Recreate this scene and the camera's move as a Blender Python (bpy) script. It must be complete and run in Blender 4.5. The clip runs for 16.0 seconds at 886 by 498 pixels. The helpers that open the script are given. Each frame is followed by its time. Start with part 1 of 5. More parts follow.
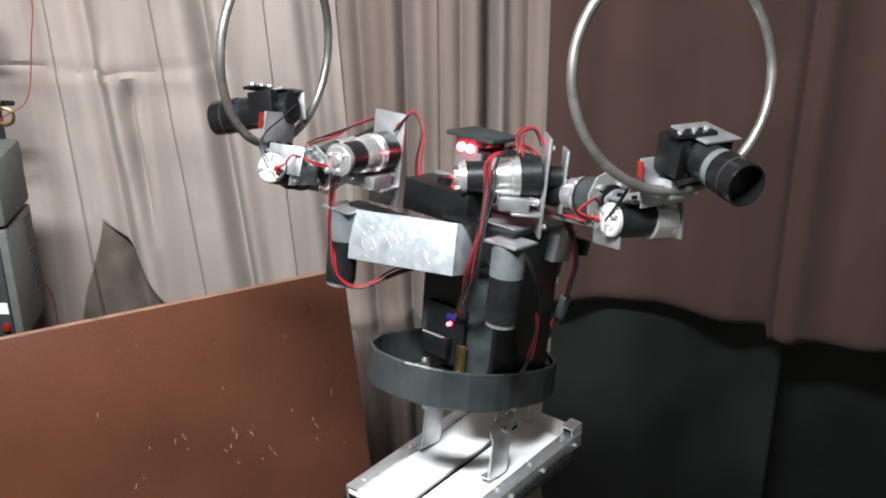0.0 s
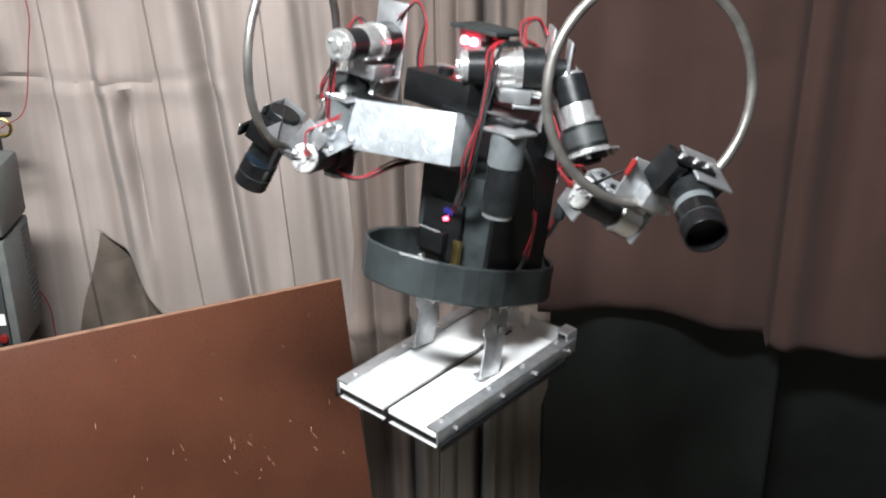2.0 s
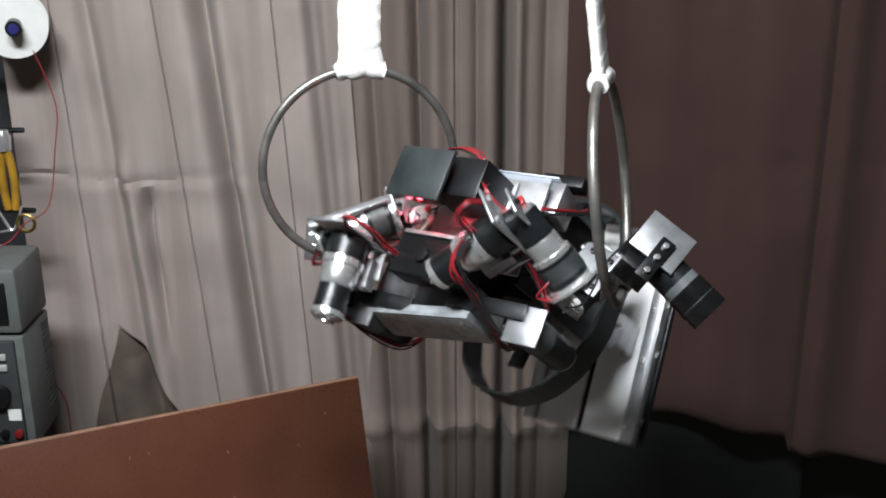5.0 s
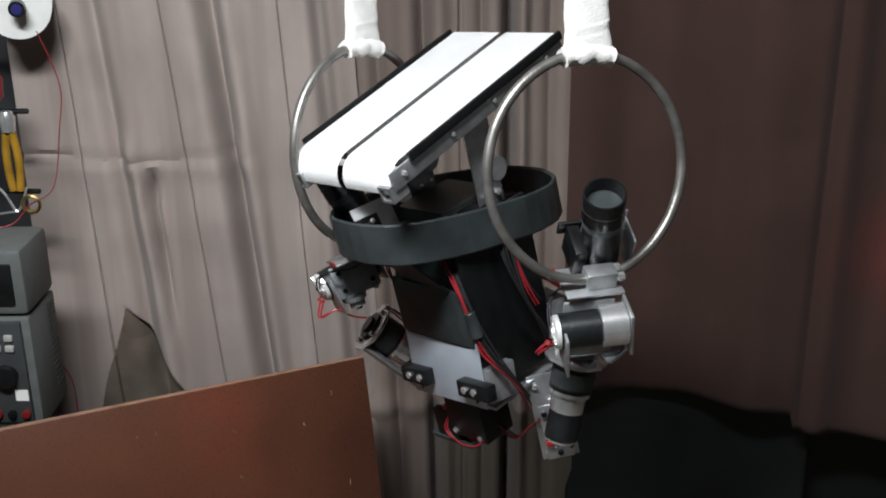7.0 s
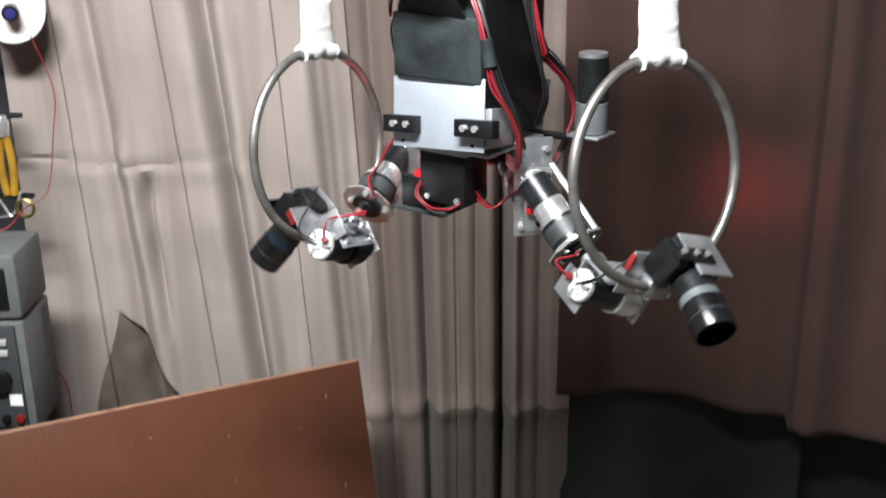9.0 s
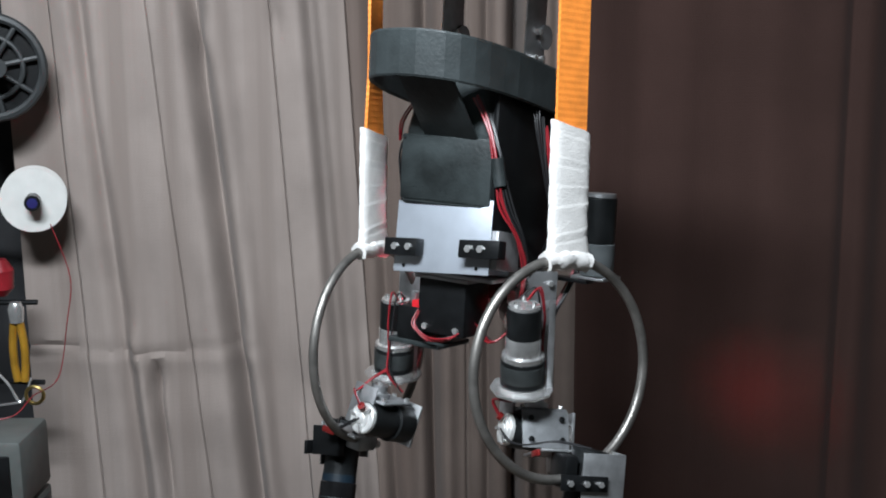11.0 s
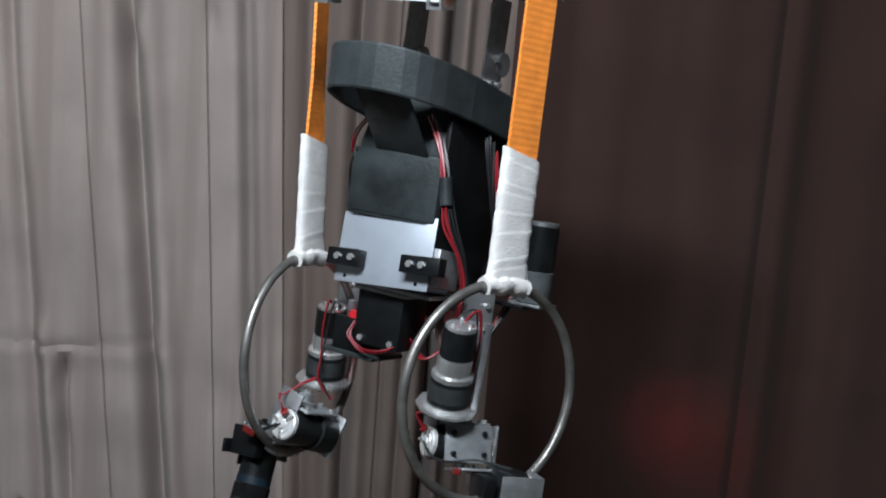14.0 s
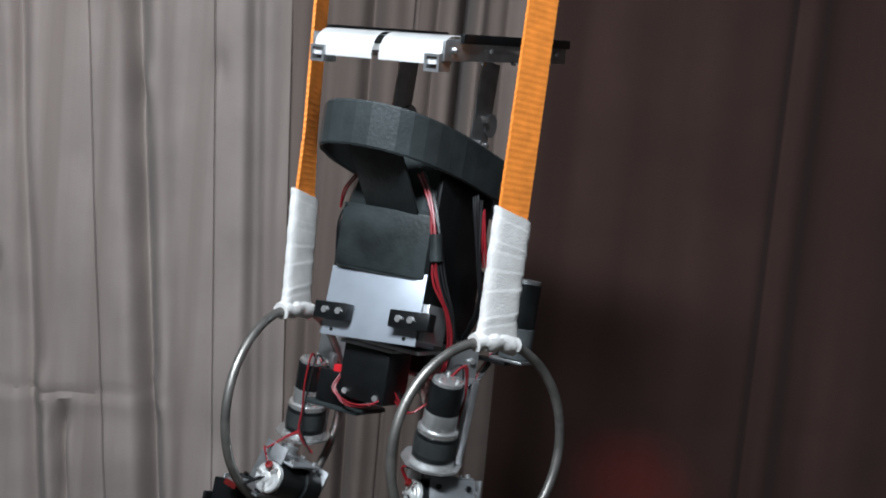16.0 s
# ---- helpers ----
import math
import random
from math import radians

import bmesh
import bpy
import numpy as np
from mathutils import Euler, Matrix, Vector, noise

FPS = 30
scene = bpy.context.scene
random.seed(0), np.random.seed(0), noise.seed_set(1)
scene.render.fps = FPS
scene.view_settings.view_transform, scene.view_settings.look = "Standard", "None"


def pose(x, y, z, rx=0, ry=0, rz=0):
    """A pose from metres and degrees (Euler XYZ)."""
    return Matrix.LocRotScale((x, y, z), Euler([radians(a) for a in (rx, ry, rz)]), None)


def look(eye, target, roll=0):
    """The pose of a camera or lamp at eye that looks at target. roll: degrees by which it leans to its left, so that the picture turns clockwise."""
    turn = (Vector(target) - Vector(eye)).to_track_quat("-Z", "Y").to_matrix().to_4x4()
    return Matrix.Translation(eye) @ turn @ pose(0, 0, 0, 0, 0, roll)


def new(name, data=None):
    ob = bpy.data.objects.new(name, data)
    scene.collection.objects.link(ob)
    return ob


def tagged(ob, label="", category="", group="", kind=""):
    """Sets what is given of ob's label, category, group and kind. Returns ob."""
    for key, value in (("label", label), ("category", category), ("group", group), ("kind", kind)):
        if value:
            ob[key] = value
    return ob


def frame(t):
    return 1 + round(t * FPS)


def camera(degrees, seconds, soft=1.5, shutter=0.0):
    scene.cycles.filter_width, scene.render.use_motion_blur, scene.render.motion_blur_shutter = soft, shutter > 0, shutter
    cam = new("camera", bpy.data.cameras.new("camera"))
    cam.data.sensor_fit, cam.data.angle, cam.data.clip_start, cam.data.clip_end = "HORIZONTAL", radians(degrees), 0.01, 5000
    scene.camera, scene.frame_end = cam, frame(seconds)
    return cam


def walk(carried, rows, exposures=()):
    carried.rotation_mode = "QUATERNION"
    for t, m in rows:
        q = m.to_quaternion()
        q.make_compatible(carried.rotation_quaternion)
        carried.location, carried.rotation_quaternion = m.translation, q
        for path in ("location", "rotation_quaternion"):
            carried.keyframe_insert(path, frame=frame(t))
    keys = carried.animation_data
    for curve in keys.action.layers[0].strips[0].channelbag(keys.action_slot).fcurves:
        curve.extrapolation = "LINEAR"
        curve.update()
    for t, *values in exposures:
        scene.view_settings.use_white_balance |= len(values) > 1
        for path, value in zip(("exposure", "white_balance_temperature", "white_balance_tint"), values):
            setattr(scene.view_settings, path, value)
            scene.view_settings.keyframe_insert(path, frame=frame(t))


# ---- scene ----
cam = camera(42.82, 16.0, soft=1.9, shutter=0.5)


def aim(yaw, pitch, roll):
    """The camera, held in one place: turned to the left, tilted up, leaning."""
    turn = Euler((radians(90 + pitch), 0, radians(yaw))).to_matrix().to_4x4()
    return Matrix.Translation((0, 0, 1.3)) @ turn @ Euler((0, 0, radians(-roll))).to_matrix().to_4x4()


PATH = [
    (0, aim(-0.60, -24.77, 0.28)),
    (0.5, aim(-0.62, -24.64, 0.34)),
    (1, aim(-0.78, -24.51, 0.49)),
    (1.5, aim(-0.85, -24.38, 0.53)),
    (2, aim(-0.74, -24.31, 0.50)),
    (2.5, aim(-0.55, -22.51, 0.22)),
    (3, aim(-0.27, -17.83, 0.32)),
    (3.5, aim(0.00, -18.91, 0.00)),
    (4, aim(0.10, -19.29, 0.10)),
    (4.5, aim(0.15, -19.29, 0.22)),
    (7, aim(0.50, -20.33, 0.60)),
    (7.5, aim(0.37, -21.21, 0.56)),
    (8, aim(0.23, -21.68, 0.46)),
    (8.5, aim(0.14, -21.31, 0.32)),
    (9, aim(0.21, -20.17, 0.65)),
    (9.5, aim(0.22, -15.41, 1.29)),
    (10, aim(0.23, -12.67, 1.20)),
    (12.5, aim(0.55, -10.09, -1.16)),
    (13, aim(-0.40, -10.68, -2.10)),
    (13.5, aim(-2.02, -10.82, -3.36)),
    (14, aim(-3.29, -9.76, -4.31)),
    (14.5, aim(-3.78, -8.69, -4.30)),
    (15, aim(-3.32, -7.74, -4.73)),
    (15.5, aim(-2.76, -7.08, -4.86)),
    (16, aim(-2.90, -7.11, -5.20)),
]

LIGHT = [(0, 0.05, 6300, 10), (2.0, 0.05, 6300, 10), (3.0, -0.36, 6200, 10), (4.5, -0.70, 6200, 10), (7.0, -0.95, 6250, 10), (8.0, -0.5, 6300, 10), (9.0, -0.08, 6350, 10), (9.5, -0.05, 6350, 10), (10.2, -0.5, 6150, 9), (12.3, -1.36, 5850, 8), (16, -1.36, 5850, 8)]
walk(cam, PATH, LIGHT)

# ---- light: a dim room with one ceiling lamp in front of and above the rings ----
world = bpy.data.worlds.new("room_air")
world.use_nodes = True
world.node_tree.nodes["Background"].inputs[0].default_value = (0.75, 0.85, 1.0, 1)
world.node_tree.nodes["Background"].inputs[1].default_value = 0.006
scene.world = world


def lamp(name, place, target, size, power, colour):
    data = bpy.data.lights.new(name, "AREA")
    data.shape, data.size, data.size_y = "RECTANGLE", size[0], size[1]
    data.energy, data.color = power, colour
    ob = new(name, data)
    ob.matrix_world = look(place, target)
    return ob


lamp("ceiling_tube_light", (-0.36, 0.20, 2.14), (-0.26, 1.0, 0.3), (0.75, 0.16), 114, (0.95, 0.97, 0.97))


# ---- materials ----
def material(name, colour, rough=0.6, metal=0.0, vary=0.25, scale=40.0, bump=0.15, fine=400.0, spec=0.5, emit=None, strength=0.0):
    m = bpy.data.materials.new(name)
    m.use_nodes = True
    nt = m.node_tree
    b = nt.nodes["Principled BSDF"]
    b.inputs["Roughness"].default_value = rough
    b.inputs["Metallic"].default_value = metal
    b.inputs["Specular IOR Level"].default_value = spec
    co = nt.nodes.new("ShaderNodeTexCoord")
    n1 = nt.nodes.new("ShaderNodeTexNoise")
    n1.inputs["Scale"].default_value, n1.inputs["Detail"].default_value = scale, 6
    n2 = nt.nodes.new("ShaderNodeTexNoise")
    n2.inputs["Scale"].default_value, n2.inputs["Detail"].default_value = fine, 3
    nt.links.new(co.outputs["Object"], n1.inputs["Vector"])
    nt.links.new(co.outputs["Object"], n2.inputs["Vector"])
    ramp = nt.nodes.new("ShaderNodeValToRGB")
    c = Vector(colour)
    ramp.color_ramp.elements[0].position, ramp.color_ramp.elements[1].position = 0.3, 0.7
    ramp.color_ramp.elements[0].color = (*(c * (1 - vary)), 1)
    ramp.color_ramp.elements[1].color = (*[min(1, v) for v in c * (1 + vary)], 1)
    nt.links.new(n1.outputs["Fac"], ramp.inputs["Fac"])
    nt.links.new(ramp.outputs["Color"], b.inputs["Base Color"])
    rr = nt.nodes.new("ShaderNodeMapRange")
    rr.inputs["To Min"].default_value, rr.inputs["To Max"].default_value = max(0.03, rough * 0.75), min(1, rough * 1.25)
    nt.links.new(n2.outputs["Fac"], rr.inputs["Value"])
    nt.links.new(rr.outputs["Result"], b.inputs["Roughness"])
    if bump:
        bp = nt.nodes.new("ShaderNodeBump")
        bp.inputs["Strength"].default_value, bp.inputs["Distance"].default_value = bump, 0.001
        nt.links.new(n2.outputs["Fac"], bp.inputs["Height"])
        nt.links.new(bp.outputs["Normal"], b.inputs["Normal"])
    if emit:
        b.inputs["Emission Color"].default_value = (*emit, 1)
        b.inputs["Emission Strength"].default_value = strength
    return m


def cloth(name, colour, second, stripes, weave=900.0):
    """Woven curtain cloth: fine cross weave, faint streaks down the drop, darker stripes woven in."""
    m = material(name, colour, 0.92, 0, 0.12, 9, 0.0, 300, 0.15)
    nt = m.node_tree
    b = nt.nodes["Principled BSDF"]
    ramp = next(n for n in nt.nodes if n.type == "VALTORGB")
    co = next(n for n in nt.nodes if n.type == "TEX_COORD")
    mp = nt.nodes.new("ShaderNodeMapping")
    mp.inputs["Scale"].default_value = (stripes, 1, 0.35)
    nt.links.new(co.outputs["Object"], mp.inputs["Vector"])
    st = nt.nodes.new("ShaderNodeTexNoise")
    st.inputs["Scale"].default_value, st.inputs["Detail"].default_value = 1.0, 5
    nt.links.new(mp.outputs["Vector"], st.inputs["Vector"])
    r2 = nt.nodes.new("ShaderNodeValToRGB")
    r2.color_ramp.elements[0].position, r2.color_ramp.elements[1].position = 0.42, 0.62
    r2.color_ramp.elements[0].color, r2.color_ramp.elements[1].color = (0, 0, 0, 1), (1, 1, 1, 1)
    nt.links.new(st.outputs["Fac"], r2.inputs["Fac"])
    mix = nt.nodes.new("ShaderNodeMix")
    mix.data_type = "RGBA"
    nt.links.new(r2.outputs["Color"], mix.inputs["Factor"])
    nt.links.new(ramp.outputs["Color"], mix.inputs["A"])
    mix.inputs["B"].default_value = (*second, 1)
    nt.links.new(mix.outputs["Result"], b.inputs["Base Color"])
    waves = []
    for axis in ("X", "Z"):
        w = nt.nodes.new("ShaderNodeTexWave")
        w.bands_direction = axis
        w.inputs["Scale"].default_value, w.inputs["Distortion"].default_value = weave / 6.28, 1.5
        nt.links.new(co.outputs["Object"], w.inputs["Vector"])
        waves.append(w)
    add = nt.nodes.new("ShaderNodeMath")
    nt.links.new(waves[0].outputs["Fac"], add.inputs[0])
    nt.links.new(waves[1].outputs["Fac"], add.inputs[1])
    bp = nt.nodes.new("ShaderNodeBump")
    bp.inputs["Strength"].default_value, bp.inputs["Distance"].default_value = 0.25, 0.001
    nt.links.new(add.outputs["Value"], bp.inputs["Height"])
    nt.links.new(bp.outputs["Normal"], b.inputs["Normal"])
    b.inputs["Sheen Weight"].default_value = 0.08
    return m


TAUPE = cloth("taupe_curtain_cloth", (0.325, 0.274, 0.246), (0.268, 0.222, 0.197), 24)
BROWN = cloth("brown_curtain_cloth", (0.058, 0.032, 0.0265), (0.046, 0.0250, 0.0204), 9)
# the same taupe cloth, with the shade further back mixed into its colour
TAUPE_SHADED = cloth("shaded_taupe_curtain_cloth", (0.205, 0.162, 0.139), (0.160, 0.122, 0.104), 26)
# shade in the hollow of the tent, as a dark cloth colour
TENT_SHADE = material("tent_shade_cloth", (0.095, 0.074, 0.057), 0.9, 0, 0.35, 14)
TAUPE_LOWER = cloth("darker_lower_cloth", (0.115, 0.095, 0.076), (0.090, 0.074, 0.058), 26)
BLACK_SHEET = material("black_sheet", (0.0078, 0.0108, 0.0094), 0.55, 0, 0.5, 6, 0.1, 200, 0.3)
BOARD = material("reddish_brown_board", (0.080, 0.0285, 0.0155), 0.29, 0, 0.22, 5, 0.06, 350, 0.45)
SCRATCH = material("pale_scratch", (0.50, 0.32, 0.22), 0.6)
BOARD_EDGE = material("raw_board_edge", (0.27, 0.145, 0.09), 0.7)
ALU = material("brushed_aluminium", (0.47, 0.48, 0.49), 0.40, 0.85, 0.22, 60, 0.2, 700)
DULL_ALU = material("dull_mill_aluminium", (0.30, 0.31, 0.32), 0.52, 0.6, 0.25, 60, 0.2, 600)
ALU_SCRATCHED = material("scratched_aluminium", (0.47, 0.50, 0.52), 0.45, 0.6, 0.25, 90, 0.35, 500)
ALU_BLUE = material("satin_aluminium", (0.50, 0.54, 0.60), 0.42, 0.6, 0.08, 30, 0.1, 700)
CHROME = material("bright_zinc", (0.82, 0.82, 0.81), 0.24, 0.85, 0.12, 80, 0.1, 500)
BRASS = material("brass", (0.55, 0.42, 0.16), 0.3, 1.0, 0.2)
BLACK = material("black_plastic", (0.005, 0.0055, 0.006), 0.36, 0, 0.3, 60, 0.15, 500, 0.35)
HOOD = material("glossy_black_hood", (0.006, 0.006, 0.0065), 0.22, 0, 0.3, 40, 0.1, 300, 0.5)
RED_DARK = material("dark_red_face", (0.035, 0.008, 0.008), 0.5)
BLACK_TAPE = material("black_cloth_tape", (0.022, 0.027, 0.0275), 0.44, 0, 0.5, 30, 0.3, 260, 0.4)
RUBBER = material("grey_black_motor_shell", (0.008, 0.009, 0.0095), 0.34, 0, 0.45, 60, 0.25, 300, 0.4)
GREY_TAPE = material("grey_tape", (0.09, 0.10, 0.103), 0.5, 0, 0.25, 45, 0.25, 250)
BAND_TAPE = material("grey_black_cloth_tape", (0.030, 0.036, 0.037), 0.42, 0, 0.35, 22, 0.3, 300, 0.45)
GREY_DARK = material("dark_grey_tape", (0.030, 0.034, 0.034), 0.5, 0, 0.3, 45, 0.25, 250)
WHITE = material("white_sole_plastic", (0.88, 0.88, 0.87), 0.34, 0, 0.04, 25, 0.05, 500)
OFFWHITE = material("white_motor_label", (0.66, 0.66, 0.63), 0.35, 0, 0.06)
BANDAGE = material("white_cloth_tape", (0.66, 0.645, 0.62), 0.85, 0, 0.12, 60, 0.5, 500)
ORANGE = material("orange_webbing", (0.80, 0.245, 0.028), 0.7, 0, 0.16, 60, 0.4, 600)
STEEL_RING = material("dull_steel_tube", (0.21, 0.20, 0.185), 0.40, 0.75, 0.3, 55, 0.2, 500)
RED_WIRE = material("red_wire", (0.22, 0.012, 0.018), 0.36)
BLACK_WIRE = material("black_wire", (0.012, 0.012, 0.013), 0.4)
RED_PLUG = material("red_plug_plastic", (0.42, 0.012, 0.018), 0.35)
RED_TAPE = material("red_tape", (0.15, 0.012, 0.011), 0.3)
ZINC = material("zinc_plate", (0.78, 0.78, 0.76), 0.36, 0.55, 0.2, 90, 0.1)
EYE = material("red_eye_light", (0.9, 0.1, 0.1), 0.3, emit=(1.0, 0.05, 0.08), strength=70)
BEAM = material("red_eye_emitter", (0.9, 0.1, 0.1), 0.3, emit=(1.0, 0.03, 0.05), strength=100000)
LED = material("red_indicator_light", (0.9, 0.1, 0.1), 0.3, emit=(1.0, 0.06, 0.12), strength=12)
STEEL_BLUE = material("dark_blue_tape", (0.005, 0.012, 0.020), 0.4)
BLUE = material("blue_connector", (0.012, 0.012, 0.10), 0.4)
GREY_CASE = material("grey_instrument_plastic", (0.088, 0.095, 0.090), 0.55, 0, 0.12, 50, 0.2, 700)
DARK_CASE = material("dark_instrument_panel", (0.034, 0.037, 0.038), 0.45, 0, 0.15)
KNOB_GREY = material("pale_button", (0.32, 0.32, 0.30), 0.5)
YELLOW = material("yellow_handle", (0.28, 0.15, 0.012), 0.4)
WALL = material("dim_plaster", (0.17, 0.165, 0.155), 0.9, 0, 0.1, 4)
DARK_WALL = material("dark_wall", (0.02, 0.02, 0.022), 0.9, 0, 0.3, 6)
FLOOR = material("worn_floor", (0.13, 0.11, 0.09), 0.6, 0, 0.25, 5)


# ---- mesh helpers ----
def link(name, bm, mat, parent=None, label="", smooth=True):
    me = bpy.data.meshes.new(name)
    bmesh.ops.recalc_face_normals(bm, faces=bm.faces[:])
    bm.to_mesh(me)
    bm.free()
    for m in (mat if isinstance(mat, (list, tuple)) else (mat,)):
        me.materials.append(m)
    if smooth:
        for p in me.polygons:
            p.use_smooth = True
        me.set_sharp_from_angle(angle=radians(35))
    ob = new(name, me)
    ob.parent = parent
    if label:
        tagged(ob, label)
    return ob


def part(name, bm, mat, parent, label=""):
    return link(name, bm, mat, parent, label)


def add_box(bm, lo, hi, bevel=0.0008, m=None):
    lo, hi = Vector(lo), Vector(hi)
    g = bmesh.ops.create_cube(bm, size=1.0, matrix=Matrix.Translation((lo + hi) / 2) @ Matrix.Diagonal((*(hi - lo), 1)))
    vs = g["verts"]
    if bevel:
        es = list({e for v in vs for e in v.link_edges})
        r = bmesh.ops.bevel(bm, geom=es, offset=bevel, segments=2, profile=0.5, affect="EDGES")
        vs = list({v for f in r["faces"] for v in f.verts} | {v for v in vs if v.is_valid})
    if m is not None:
        bmesh.ops.transform(bm, matrix=m, verts=[v for v in vs if v.is_valid])
    return bm


def box(lo, hi, bevel=0.0008, m=None):
    return add_box(bmesh.new(), lo, hi, bevel, m)


def add_rod(bm, a, b, r, seg=28, profile=None):
    """A turned piece from a to b. profile: (way along 0..1, radius) from end to end."""
    a, b = Vector(a), Vector(b)
    z = (b - a)
    q = z.to_track_quat("Z", "Y").to_matrix()
    prof = profile or ((0, r * 0.93), (0.02, r), (0.98, r), (1, r * 0.93))
    rings = []
    for s, rad in prof:
        rings.append([bm.verts.new(a + z * s + q @ Vector((rad * math.cos(k * math.tau / seg), rad * math.sin(k * math.tau / seg), 0))) for k in range(seg)])
    for u, v in zip(rings, rings[1:]):
        for k in range(seg):
            bm.faces.new((u[k], u[(k + 1) % seg], v[(k + 1) % seg], v[k]))
    bm.faces.new(rings[0][::-1])
    bm.faces.new(rings[-1])
    return bm


def rod(a, b, r, seg=28, profile=None):
    return add_rod(bmesh.new(), a, b, r, seg, profile)


def smooth_line(points, steps=6):
    pts = [Vector(p) for p in points]
    out = []
    for i in range(len(pts) - 1):
        p0, p1, p2, p3 = pts[max(i - 1, 0)], pts[i], pts[i + 1], pts[min(i + 2, len(pts) - 1)]
        for k in range(steps):
            t = k / steps
            out.append(0.5 * ((2 * p1) + (p2 - p0) * t + (2 * p0 - 5 * p1 + 4 * p2 - p3) * t * t + (3 * p1 - p0 - 3 * p2 + p3) * t ** 3))
    out.append(pts[-1])
    return out


def add_tube(bm, points, r, seg=8, closed=False):
    pts = [Vector(p) for p in points]
    n = len(pts)
    rings, up = [], None
    for i, p in enumerate(pts):
        d = (pts[(i + 1) % n] - pts[i - 1]) if closed else (pts[min(i + 1, n - 1)] - pts[max(i - 1, 0)])
        d.normalize()
        up = (d.orthogonal() if up is None else up - d * up.dot(d)).normalized()
        side = d.cross(up)
        rings.append([bm.verts.new(p + r * (math.cos(k * math.tau / seg) * up + math.sin(k * math.tau / seg) * side)) for k in range(seg)])
    pairs = list(zip(rings, rings[1:])) + ([(rings[-1], rings[0])] if closed else [])
    for u, v in pairs:
        for k in range(seg):
            bm.faces.new((u[k], u[(k + 1) % seg], v[(k + 1) % seg], v[k]))
    if not closed:
        bm.faces.new(rings[0][::-1])
        bm.faces.new(rings[-1])
    return bm


def wire(name, points, r, mat, parent, label="", strands=1, spread=0.0034):
    """One lead, or several side by side, each a piece of its own."""
    for s in range(strands):
        off = Vector((math.cos(s * 2.4), math.sin(s * 2.4), math.cos(s * 1.3))) * spread * (s > 0)
        pts = [Vector(p) + off * (0.6 + 0.5 * math.sin(i * 1.7 + s)) for i, p in enumerate(points)]
        part("wire", add_tube(bmesh.new(), smooth_line(pts), r * 0.72, 7), BLACK_WIRE if s % 3 == 2 else mat, parent, label if s == 0 else "")


def bolt(place, axis, parent, r=0.003, h=0.004, mat=None):
    a = Vector(place)
    return part("bolt", rod(a, a + Vector(axis).normalized() * h, r, 6), mat or CHROME, parent)


def thing(name, label, category, group="", kind=""):
    return tagged(new(name), label, category, group, kind)


# ---- the room: walls, floor and ceiling that close it ----
def slab(name, lo, hi, mat, label):
    return tagged(link(name, box(lo, hi, 0), mat), label, "wall", kind="structure")


slab("floor", (-2.2, -2.0, -0.4), (2.2, 2.4, -0.3), FLOOR, "worn dark workshop floor")
slab("ceiling", (-2.2, -2.0, 2.6), (2.2, 2.4, 2.7), WALL, "plain pale workshop ceiling")
slab("wall_north", (-2.2, 2.3, -0.3), (2.2, 2.4, 2.6), DARK_WALL, "dark wall behind the curtains")
slab("wall_south", (-2.2, -2.0, -0.3), (2.2, -1.9, 2.6), WALL, "plain plaster wall")
slab("wall_west", (-2.2, -1.9, -0.3), (-2.1, 2.3, 2.6), WALL, "plain plaster wall")
slab("wall_east", (2.1, -1.9, -0.3), (2.2, 2.3, 2.6), WALL, "plain plaster wall")


def bump_at(v, centre, width):
    return math.exp(-((v - centre) / width) ** 2)


SEAMS = (-0.602, -0.441, -0.263)
FOLDS = ((-0.370, 0.052, 0.015), (-0.548, 0.020, 0.013), (-0.205, 0.020, 0.010))


